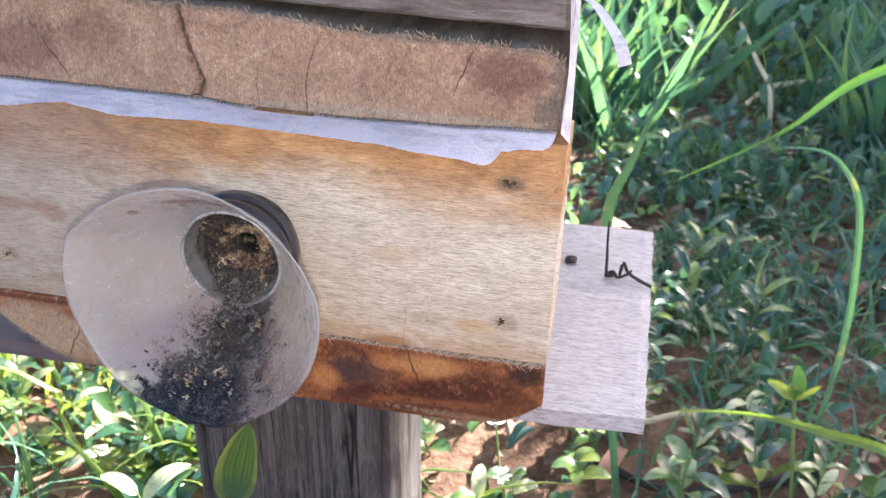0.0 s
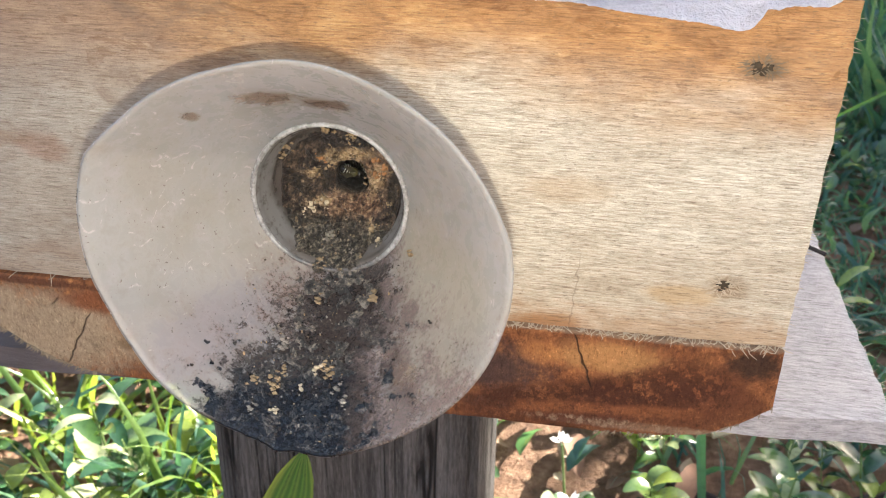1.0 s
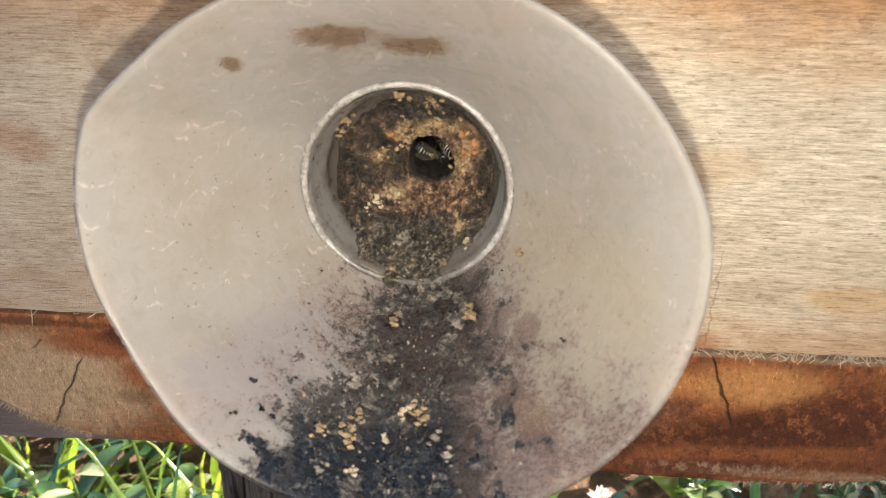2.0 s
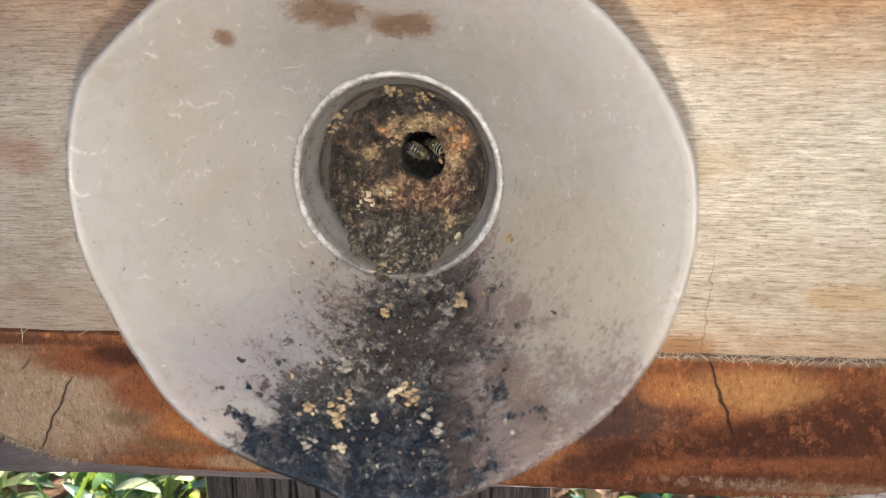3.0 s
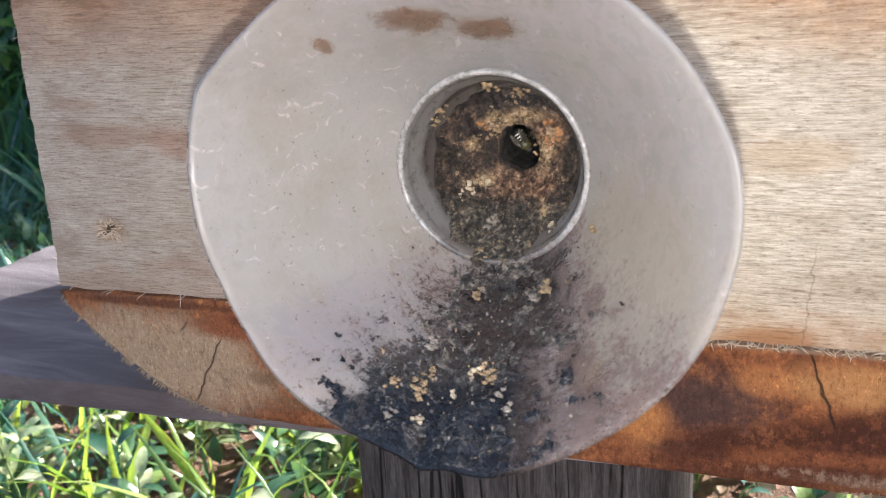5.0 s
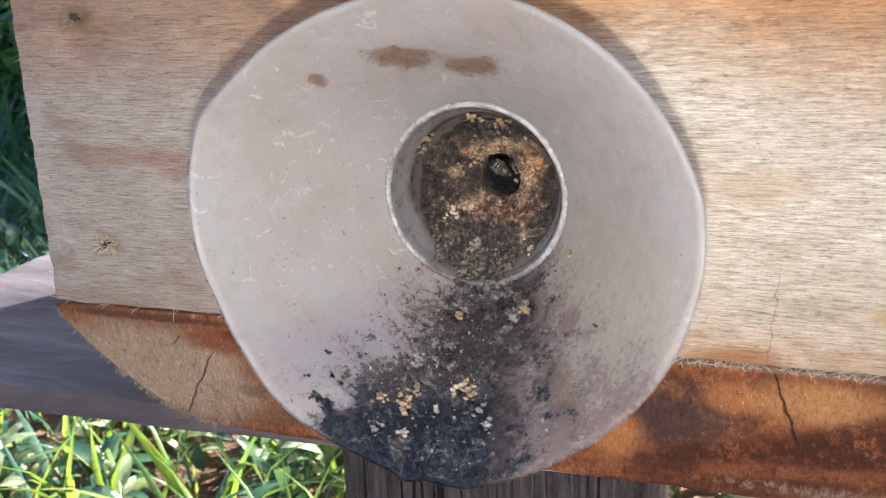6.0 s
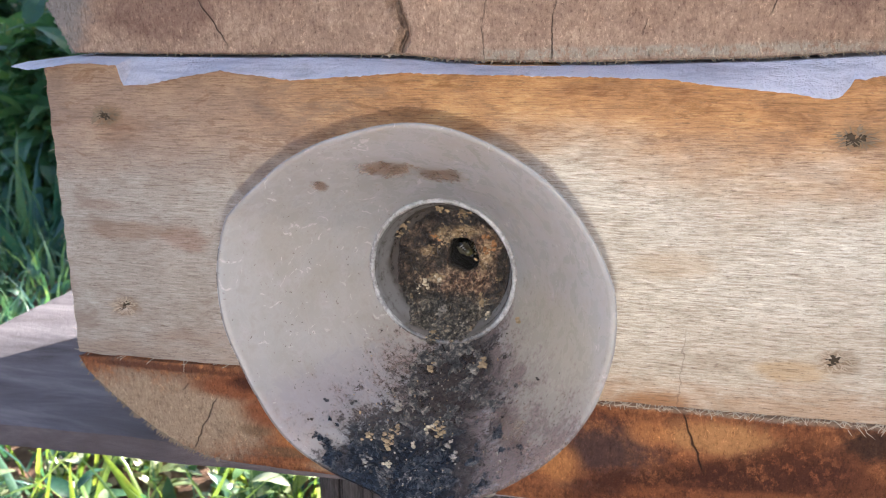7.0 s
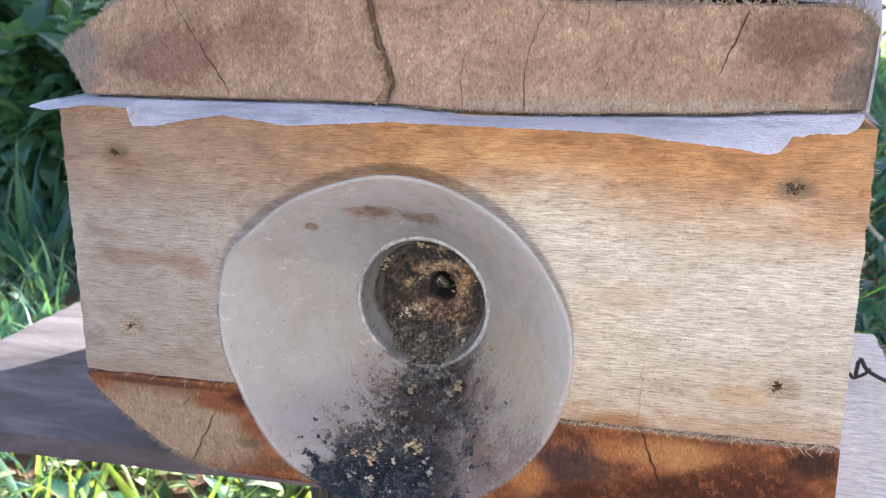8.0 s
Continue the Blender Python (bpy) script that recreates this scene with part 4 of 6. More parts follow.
def nail_hole(x, z, parent, seed):
    """A sunk nail: small dark pits with torn fibres standing round them."""
    bm = bmesh.new()
    rnd = random.Random(seed)
    for k in range(5):
        lump((x + rnd.uniform(-1, 1) * 0.0013, 0.0001, z + rnd.uniform(-1, 1) * 0.0010), rnd.uniform(0.0006, 0.0011), seed + k, (rnd.uniform(0.8, 1.5), 0.25, rnd.uniform(0.6, 1.0)), 2, 1.1, bm)
    hole = part("nail_hole", bm, NAILHOLE, parent, "sunk nail in a torn dark pit", True)
    bm = bmesh.new()
    for k in range(64):
        a = rnd.uniform(0, 6.28)
        r = rnd.uniform(0.0008, 0.0028)
        p = Vector((x + math.cos(a) * r * 1.25, 0.0, z + math.sin(a) * r * 0.8))
        turn = a + rnd.gauss(0, 0.5)
        q = p + Vector((math.cos(turn) * 1.3, 0, math.sin(turn) * 0.7)) * rnd.uniform(0.0004, 0.0022)
        q.y = -rnd.uniform(0.0001, 0.0007)
        tube([p, (p + q) / 2 + Vector((0, -0.0003, 0)), q], [0.00016, 0.00013, 0.00004], 3, bm)
    part("torn_fibre", bm, FRAY if seed % 2 else FIBRE, hole)


def hive():
    ob = thing("hive_box", (0, 0.1, 0.2715), "pale wooden bee hive box with rusty damp stains on a plank", "hive box")
    # front board with the entrance hole bored through
    lo = [(-0.1090, 0.3008), (-0.062, 0.3010), (0.026, 0.3003), (0.108, 0.3005)]
    bm = bmesh.new()
    outline = []
    nn = 60
    rnd = random.Random(2)
    for i in range(nn + 1):
        x = lo[0][0] + (lo[-1][0] - lo[0][0]) * i / nn
        outline.append((x, between(lo, x) + rnd.uniform(-1, 1) * 0.00025))
    for j in range(1, 30):
        w = j / 30
        outline.append((0.108 + 0.0012 * w + rnd.uniform(-1, 1) * 0.0003, 0.3005 + 0.0790 * w))
    outline += [(0.1092, 0.3795), (-0.1070, 0.384)]
    for j in range(1, 30):
        w = 1 - j / 30
        outline.append((-0.1090 + 0.002 * w + rnd.uniform(-1, 1) * 0.0003, 0.3008 + 0.083 * w))
    circle = [(0.0045 + 0.0120 * math.cos(a), 0.3365 + 0.0120 * math.sin(a)) for a in (2 * math.pi * k / 32 for k in range(32))]
    sheets = []
    for y in (0.0, 0.022):
        loops = []
        for loop in (outline, circle):
            vs = [bm.verts.new((x, y, z)) for x, z in loop]
            loops.append((vs, [bm.edges.new((vs[i], vs[(i + 1) % len(vs)])) for i in range(len(vs))]))
        sheets.append(loops)
        bmesh.ops.triangle_fill(bm, use_beauty=True, edges=loops[0][1] + loops[1][1])
    for k in (0, 1):
        a, b = sheets[0][k][0], sheets[1][k][0]
        for i in range(len(a)):
            j = (i + 1) % len(a)
            bm.faces.new((a[i], a[j], b[j], b[i]))
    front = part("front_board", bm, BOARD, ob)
    for k, (x, z) in enumerate(((-0.0905, 0.3692), (-0.0923, 0.3160), (0.0923, 0.3656), (0.0922, 0.3150))):
        nail_hole(x, z, front, k + 1)
    # torn fibres along the sawn edges
    bm = bmesh.new()
    rnd = random.Random(9)
    for k in range(190):
        x = rnd.uniform(0.03, 0.107) if k < 150 else rnd.uniform(-0.107, 0.03)
        z = between(lo, x) + 0.0002
        p = Vector((x, -0.0002, z))
        q = p + Vector((rnd.uniform(-1, 1) * 0.0030, -rnd.uniform(0.0005, 0.0026), -rnd.uniform(-0.0006, 0.0030) * rnd.random()))
        tube([p, (p + q) / 2 + Vector((rnd.uniform(-1, 1) * 0.0006, -0.0007, rnd.uniform(-1, 1) * 0.0005)), q], [0.00013, 0.00012, 0.00005], 3, bm)
    for k in range(120):
        w = rnd.random()
        right = k < 60
        p = Vector((0.108 + 0.0012 * w, rnd.uniform(0, 0.003), 0.3005 + 0.08 * w)) if right else Vector((-0.1090 + 0.002 * w, rnd.uniform(0, 0.003), 0.3008 + 0.08 * w))
        q = p + Vector(((1 if right else -1) * rnd.uniform(0.0004, 0.0020), rnd.uniform(-1, 1) * 0.0004, rnd.uniform(-1, 1) * 0.0007))
        tube([p, (p + q) / 2, q], [0.00009, 0.00008, 0.00003], 3, bm)
    tagged(part("splinter_fringe", bm, FIBRE, front, "pale torn fibres along the sawn edges"), kind="stuff")
    # sides and back
    for sx, name in ((-1, "side_board"), (1, "side_board")):
        x0, x1 = (-0.095, -0.080) if sx < 0 else (0.080, 0.0945)
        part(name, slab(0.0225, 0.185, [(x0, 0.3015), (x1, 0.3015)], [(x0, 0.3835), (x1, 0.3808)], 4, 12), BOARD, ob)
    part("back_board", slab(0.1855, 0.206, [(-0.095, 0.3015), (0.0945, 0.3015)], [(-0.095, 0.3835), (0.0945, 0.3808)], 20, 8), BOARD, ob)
    # thick slab under the box: sawn end grain in front, round bark edge below
    lo = [(-0.1085, 0.3000), (-0.1050, 0.2955), (-0.0985, 0.2895), (-0.0930, 0.2845), (-0.0860, 0.2797), (-0.0780, 0.2752), (-0.0700, 0.2726), (-0.0620, 0.2717), (0.066, 0.2717), (0.082, 0.2724), (0.093, 0.2742), (0.1010, 0.2785), (0.1080, 0.2840)]
    hi = [(-0.1085, 0.3004), (-0.062, 0.3007), (0.026, 0.3001), (0.1080, 0.3002)]
    slab_ob = part("floor_slab", slab(-0.0016, 0.17, lo, hi, 150, 26, 0.0003, ease=0.0005, taper=0.6), BASE, ob, "thick red-brown slab with sawn end grain")
    bm = bmesh.new()
    for k in range(260):
        x = rnd.uniform(-0.108, -0.066) if k < 200 else rnd.uniform(0.066, 0.108)
        p = Vector((x, -0.0012, between(lo, x) + 0.0006))
        q = p + Vector((rnd.uniform(-0.0016, 0.0004), -rnd.uniform(0.0, 0.0008), -rnd.uniform(0.0004, 0.0018)))
        tube([p, (p + q) / 2 + Vector((0, -0.0002, 0)), q], [0.0002, 0.00016, 0.00004], 3, bm)
    tagged(part("frayed_fibre", bm, FRAY, slab_ob, "tan frayed fibres along the sawn lower edge"), kind="stuff")
    return ob


LID_LO = [(-0.1040, 0.3985), (-0.1005, 0.3915), (-0.0974, 0.3853), (-0.0714, 0.3848), (-0.0506, 0.3844), (-0.0257, 0.3842), (-0.0055, 0.3836), (0.0036, 0.3826), (0.017, 0.3819), (0.0383, 0.3818), (0.074, 0.3823), (0.0904, 0.3831), (0.1064, 0.3836)]
LID_HI = [(-0.1040, 0.3998), (-0.0990, 0.4023), (-0.0859, 0.4105), (-0.072, 0.4135), (-0.05, 0.4140), (0.0, 0.4125), (0.022, 0.4108), (0.04, 0.4086), (0.075, 0.4076), (0.100, 0.4066), (0.1050, 0.4046), (0.1078, 0.4015)]


def askew(bm):
    """The right end is sawn out of square: it runs inwards towards the back."""
    for v in bm.verts:
        if v.co.x > 0.03:
            v.co.x -= 0.07 * max(0.0, v.co.y) * min(1.0, (v.co.x - 0.03) / 0.05)
    return bm


def gallery(x, z):
    """The groove that an insect has eaten down the lid's end grain."""
    pts = ((-0.0128, 0.4130), (-0.0109, 0.4028), (-0.0089, 0.3957), (-0.0068, 0.3901), (-0.0064, 0.3879), (-0.0090, 0.3840))
    best = 1.0
    for (ax, az), (bx, bz) in zip(pts, pts[1:]):
        t = min(1, max(0, ((x - ax) * (bx - ax) + (z - az) * (bz - az)) / ((bx - ax) ** 2 + (bz - az) ** 2)))
        best = min(best, math.hypot(x - ax - (bx - ax) * t, z - az - (bz - az) * t))
    return 0.0026 * max(0.0, 1 - (best / 0.0015) ** 2) ** 0.5 if best < 0.0015 else 0.0


def lid(ob):
    lo, hi = LID_LO, LID_HI
    bm = askew(slab(0.0004, 0.19, lo, hi, 240, 44, 0.0004, 14, gallery))
    for f in bm.faces:
        c = f.calc_center_median()
        f.material_index = 1 if c.y > 0.0062 else 0
    top = part("lid", bm, (LID, LID_TOP), ob, "thick brown wooden lid slab with a grey weathered top")
    # thinner weathered board on top, set back from the edge
    part("roof_board", askew(slab(0.0075, 0.19, [(-0.080, 0.4146), (0.0, 0.4142), (0.1070, 0.4112)], [(-0.078, 0.4250), (0.1065, 0.4225)], 160, 10, 0.0006, 14)), ROOF, ob, "dark weathered grey board lying on the lid")
    # frayed upper edge of the end grain
    bm = bmesh.new()
    rnd = random.Random(5)
    for k in range(620):
        x = rnd.uniform(-0.07, 0.107) if k < 300 else rnd.uniform(0.02, 0.107)
        z = between(LID_HI, x) - rnd.random() ** 2.0 * 0.004
        p = Vector((x, 0.0006 + 0.004 * rnd.random() ** 2, z))
        q = p + Vector((rnd.uniform(-1, 1) * 0.0015, -rnd.uniform(0.0002, 0.0015), rnd.uniform(-0.2, 1) * 0.0028))
        tube([p, (p + q) / 2 + Vector((0, -0.0003, 0)), q], [0.00028, 0.00022, 0.00005], 3, bm)
    for k in range(240):
        x = rnd.uniform(0.0, 0.1055) if k % 3 else rnd.uniform(-0.094, 0.0)
        p = Vector((x, 0.0006, between(LID_LO, x) + 0.0004))
        q = p + Vector((rnd.uniform(-1, 1) * 0.001, -rnd.uniform(0.0001, 0.0008), -rnd.uniform(0.0, 0.0010)))
        tube([p, (p + q) / 2, q], [0.0002, 0.00017, 0.00005], 3, bm)
    tagged(part("frayed_fibre", bm, FRAY, top, "tan frayed fibres along the sawn edge"), kind="stuff")
    # rough bark-like left end
    bm = bmesh.new()
    for k in range(230):
        w = rnd.random()
        x = -0.1038 + (0.0065 if k % 2 else 0.031) * w
        p = Vector((x, 0.0008, between(lo if k % 2 else hi, x)))
        out = Vector((-0.7, 0, -0.5 if k % 2 else 0.7))
        q = p + out * rnd.uniform(0.0001, 0.0006) + Vector((rnd.uniform(-1, 1) * 0.0006, -rnd.uniform(0, 0.0007), rnd.uniform(-1, 1) * 0.0006))
        tube([p - out * 0.0006, (p + q) / 2 + Vector((0, -0.0002, 0)), q], [0.0003, 0.00022, 0.00006], 3, bm)
    tagged(part("ragged_edge", bm, GREYFRAY, top, "grey ragged fibres on the rough end"), kind="stuff")
    return top


def tape():
    ob = thing("sealing_tape", (0, 0, 0.384), "torn white cloth tape sealing the joint below the lid", "tape")
    edge = [(-0.1114, 0.3827), (-0.1060, 0.3817), (-0.0926, 0.3833), (-0.0795, 0.3828), (-0.0790, 0.3800), (-0.0784, 0.3778), (-0.0713, 0.3780), (-0.0610, 0.3798), (-0.0507, 0.3813), (-0.0420, 0.3803), (-0.0315, 0.3790), (-0.0150, 0.3800), (-0.0030, 0.3808), (0.0159, 0.3802), (0.0403, 0.3797),
            (0.0533, 0.3792), (0.0659, 0.3776), (0.0743, 0.3766), (0.0830, 0.3752), (0.0860, 0.3750), (0.0880, 0.3753), (0.0896, 0.3772), (0.0906, 0.3787), (0.0925, 0.3784), (0.0955, 0.3790), (0.1020, 0.3788), (0.1045, 0.3800), (0.1056, 0.3826)]
    off = [(-0.1114, 0.0070), (-0.06, 0.0070), (-0.0030, 0.0110), (0.0403, 0.0118), (0.0659, 0.0112), (0.0860, 0.0095), (0.0906, 0.0066), (0.0955, 0.0045), (0.1056, 0.0030)]
    bm = bmesh.new()
    rows = []
    n = 300
    for i in range(n + 1):
        x = edge[0][0] + (edge[-1][0] - edge[0][0]) * i / n
        zb = between(edge, x) + noise.noise((x * 900, 0, 0)) * 0.0003
        zt = between(LID_LO, max(x, -0.0974)) - 0.0007 - max(0.0, -0.0974 - x) * 0.08
        zb = min(zb, zt - 0.0004)
        out = between(off, x) + 0.0008 * noise.noise((x * 70, 1, 1))
        row = []
        for w in (0, 0.12, 0.35, 0.6, 0.82, 1):
            z = zb + (zt - zb) * w + 0.0003 * noise.noise((x * 120, w * 3, 7)) * (1 - w)
            row.append(bm.verts.new((x, -0.0006 - out * (1 - w ** 1.15) - 0.0003 * noise.noise((x * 150, w * 4, 3)), z)))
        row.append(bm.verts.new((x, 0.02, zt + 0.0001)))
        rows.append(row)
    for a, b in zip(rows, rows[1:]):
        for j in range(6):
            bm.faces.new((a[j], b[j], b[j + 1], a[j + 1]))
    bmesh.ops.solidify(bm, geom=bm.faces[:], thickness=0.00025)
    part("front_strip", bm, TAPE, ob)
    # along the side of the lid
    bm = bmesh.new()
    rows = []
    for i in range(1, 62):
        y = 0.18 * (i - 1) / 60
        d = noise.noise((y * 70, 2, 2)) * 0.0006
        row = []
        for k in range(15):
            z = 0.3800 + 0.0420 * k / 14
            edge = 0.1094 if z < 0.3826 else 0.1064 + 0.0009 * math.sin(math.pi * (z - 0.3826) / 0.036)
            row.append(bm.verts.new((edge + 0.0004 + d * 0.4, y + 0.0002 + max(0.0, (z - 0.403) * 0.4), z + d)))
        row.append(bm.verts.new((0.1050, max(y, 0.0165), 0.4216 + d)))
        rows.append(row)
    for a, b in zip(rows, rows[1:]):
        for j in range(15):
            bm.faces.new((a[j], b[j], b[j + 1], a[j + 1]))
    askew(bm)
    bmesh.ops.solidify(bm, geom=bm.faces[:], thickness=0.0004)
    part("side_strip", bm, TAPE, ob)
    # loose end that hangs out from the side
    bm = blade(smooth_path([(0.1050, 0.030, 0.4170), (0.1120, 0.020, 0.4170), (0.1184, 0.015, 0.4110), (0.1215, 0.014, 0.4060), (0.1230, 0.015, 0.4003)], 5), lambda t: 0.0009 + 0.0013 * t, 0.15, None, Vector((0.9, 0.3, 0.1)))
    bmesh.ops.solidify(bm, geom=bm.faces[:], thickness=0.0002)
    part("loose_end", bm, TAPE, ob)
    return ob


RIM = ((0, 41.8), (15, 42.6), (30, 42.0), (45, 41.3), (60, 40.4), (75, 39.6), (90, 38.8), (105, 38.1), (120, 38.1), (135, 38.7), (150.5, 40.8), (165, 39.0), (180, 36.9), (195, 34.3), (210, 32.9), (225, 32.3), (240, 31.6), (255, 31.7),
       (264, 32.3), (269, 33.6), (275, 32.7), (285, 34.1), (300, 34.7), (315, 35.8), (330, 38.0), (345, 40.2), (360, 41.8))


def rim(a):
    """The scissor-cut rim's distance from the funnel's axis, by angle."""
    return between(RIM, math.degrees(a) % 360) * 0.001


def funnel_at(a, s, off=0.0):
    """A place on the funnel: angle a, s from 0 at the neck to 1 at the rim."""
    c = NECK.lerp(MOUTH, s)
    r = 0.0169 + (rim(a) - 0.0169) * (max(s, 0) ** 0.88) + off
    ux, uz = r * math.cos(a), r * math.sin(a)
    k = max(0.0, s) ** 1.2
    return Vector((c.x + ux, c.y - k * (0.035 * ux - 0.15 * uz), c.z + uz))


def funnel():
    ob = thing("entrance_funnel", (0.006, 0.0, 0.3364), "milky translucent bottle-neck funnel stained with dark propolis, fixed on the board", "funnel")
    n, levels = 180, 30
    bm = bmesh.new()
    layers = []
    for off in (0.0, 0.0007):
        rows = []
        for k in range(levels + 1):
            row = []
            for i in range(n):
                a = 2 * math.pi * i / n
                s = k / levels
                w = noise.noise((math.cos(a) * 2, math.sin(a) * 2, s * 2)) * 0.0006 * s
                row.append(bm.verts.new(funnel_at(a, s, off + w)))
            rows.append(row)
        for a, b in zip(rows, rows[1:]):
            for i in range(n):
                j = (i + 1) % n
                bm.faces.new((a[i], a[j], b[j], b[i]))
        layers.append(rows)
    a, b = layers[0][-1], layers[1][-1]
    for i in range(n):
        j = (i + 1) % n
        bm.faces.new((a[i], a[j], b[j], b[i]))
    cone = part("cone", bm, PLASTIC, ob, smooth=True)

    def lathe(profile, n=72, dx=0.0, dz=0.0):
        """A turned piece round the neck's axis, which leans by dx and dz on its way to the board."""
        bm = bmesh.new()
        rows = []
        for y, r in profile:
            k = 1 - y / NECK.y
            rows.append([bm.verts.new((NECK.x + dx * k + r * math.cos(2 * math.pi * i / n), y, NECK.z + dz * k + r * math.sin(2 * math.pi * i / n))) for i in range(n)])
        for a, b in zip(rows, rows[1:]):
            for i in range(n):
                j = (i + 1) % n
                bm.faces.new((a[i], a[j], b[j], b[i]))
        return bm

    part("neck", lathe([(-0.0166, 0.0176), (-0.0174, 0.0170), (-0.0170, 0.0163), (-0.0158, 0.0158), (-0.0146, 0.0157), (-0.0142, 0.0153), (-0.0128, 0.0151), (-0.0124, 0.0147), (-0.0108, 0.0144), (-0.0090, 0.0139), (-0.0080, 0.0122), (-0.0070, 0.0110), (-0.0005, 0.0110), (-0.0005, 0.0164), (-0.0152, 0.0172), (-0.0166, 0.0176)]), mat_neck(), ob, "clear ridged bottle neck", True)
    part("neck_collar", lathe([(-0.0006, 0.0170), (-0.0006, 0.0197), (-0.0046, 0.0199), (-0.0064, 0.0197), (-0.0070, 0.0186), (-0.0090, 0.0184), (-0.0099, 0.0191), (-0.0119, 0.0190), (-0.0129, 0.0185), (-0.0149, 0.0181), (-0.0149, 0.0175)], 72, -0.0025, -0.0030), COLLAR, ob, "dark grimy threaded collar of the neck", True)
    bm = bmesh.new()
    rows = []
    for i in range(120):
        a = 2 * math.pi * i / 120
        m_ = 0.00055 * (1 + 0.25 * noise.noise((math.cos(a) * 3, math.sin(a) * 3, 1)))
        rows.append([bm.verts.new((NECK.x + (0.0168 + m_ * math.cos(q)) * math.cos(a), NECK.y - 0.0004 + m_ * math.sin(q), NECK.z + (0.0168 + m_ * math.cos(q)) * math.sin(a))) for q in (2 * math.pi * k / 10 for k in range(10))])
    for i in range(120):
        a, b = rows[i], rows[(i + 1) % 120]
        for k in range(10):
            bm.faces.new((a[k], b[k], b[(k + 1) % 10], a[(k + 1) % 10]))
    part("neck_lip", bm, LIP, ob, "pale glossy moulded lip of the neck", True)
    # resin plug with the flight hole
    bm = bmesh.new()
    n, rings = 170, 46
    rows = []
    hole = (0.0089, 0.3384)

    def crust(x, z):
        """How far the plug's face stands out towards the eye."""
        low = max(0.0, min(1.15, (NECK.z - 0.003 - z) / 0.0125))
        rough = noise.turbulence((x * 330, 1.0, z * 330), 4, False) * 0.0016 + noise.noise((x * 1500, 3, z * 1500)) * 0.00035
        lump_ = 0.0011 * noise.noise((x * 190, 7, z * 190))
        return 0.0098 + 0.0066 * low ** 1.7 + rough * (1 + 0.6 * low) + lump_

    for k in range(rings + 6):
        row = []
        for i in range(n):
            a = 2 * math.pi * i / n
            edge = 0.0041 * (1 + 0.12 * noise.noise((math.cos(a) * 1.4, math.sin(a) * 1.4, 5)) + 0.08 * noise.noise((math.cos(a) * 5, math.sin(a) * 5, 2)))
            inner = Vector((hole[0] + edge * math.cos(a), 0, hole[1] + edge * 1.06 * math.sin(a)))
            low = max(0.0, min(1.0, (-0.15 - math.sin(a)) / 0.75))
            low = low * low * (3 - 2 * low)
            rad = 0.0139 + 0.0004 * noise.noise((math.cos(a) * 4, math.sin(a) * 4, 8)) + 0.0026 * low
            outer = Vector((NECK.x + 0.0002 + rad * math.cos(a), 0, NECK.z - 0.0003 + rad * math.sin(a) * (0.96 if math.sin(a) > 0 else 1.0)))
            if k <= rings:
                t = (k / rings) ** 0.92
                p = outer.lerp(inner, t)
                p.y = -crust(p.x, p.z) + 0.0018 * max(0.0, 1 - t * 12) * (1 - low) + 0.0007 * max(0.0, (t - 0.93) / 0.07)
            else:
                t = (k - rings) / 5
                p = inner + Vector(((inner.x - hole[0]) * 0.15 * t, 0, (inner.z - hole[1]) * 0.15 * t))
                p.y = -0.0094 + 0.028 * t
            row.append(bm.verts.new(p))
        rows.append(row)
    for a, b in zip(rows, rows[1:]):
        for i in range(n):
            j = (i + 1) % n
            bm.faces.new((a[i], a[j], b[j], b[i]))
    bm.faces.new(rows[-1])
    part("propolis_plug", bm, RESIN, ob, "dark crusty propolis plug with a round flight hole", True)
    # resin that has run down the funnel's floor in clots: where it begins and ends, in degrees beside straight down
    begin = ((-0.1, -12), (0.0, -10), (0.16, -13), (0.28, -11), (0.52, -15), (0.72, -25), (0.9, -28), (1.0, -24))
    end = ((-0.1, 22), (0.0, 25), (0.16, 40), (0.34, 34), (0.54, 29), (0.74, 27), (0.88, 27), (1.0, 24))
    bm = bmesh.new()
    na, ns = 260, 200
    rows, proud = [], set()
    for k in range(ns + 1):
        s = -0.05 + 1.05 * k / ns
        row = []
        for i in range(na + 1):
            d = -50 + 112 * i / na
            a = radians(270 + d)
            q = funnel_at(a, max(0.0, s))
            f = noise.turbulence((q.x * 300, q.y * 300, q.z * 300), 6, False)
            g = noise.noise((q.x * 850, q.y * 850, q.z * 850))
            inside = min((d - between(begin, s)) / 14, (between(end, s) - d) / 18)
            t = -0.08 + 0.42 * max(-2.4, min(0.9, inside)) + f * 1.25 + g * 0.5 + 0.3 * noise.noise((q.x * 1300, q.y * 1300, q.z * 1300)) + (0.4 * min(1.0, (s - 0.74) / 0.12) if s > 0.74 and inside > -0.4 else 0.0)
            h = -0.0004 + 0.0012 * max(-0.2, min(0.8, t)) + (0.0003 * noise.noise((q.x * 1600, q.y * 1600, q.z * 1600)) if t > 0.3 else 0)
            h += 0.0011 * max(0.0, 1 - s / 0.10) * max(0.0, min(1.0, inside * 1.5 + f))
            h *= min(1.0, (1.0 - s) * 12 + 0.15) if h > 0 else 1.0
            edge = min(i, na - i) / 14
            if edge < 1:
                h = min(h, -0.0004 + 0.0008 * edge * (h > 0))
            row.append(bm.verts.new(funnel_at(a, max(0.0, s), -h) + Vector((0, 0.02 * min(0, s), 0))))
            if h > 0.0:
                proud.add(row[-1])
        rows.append(row)
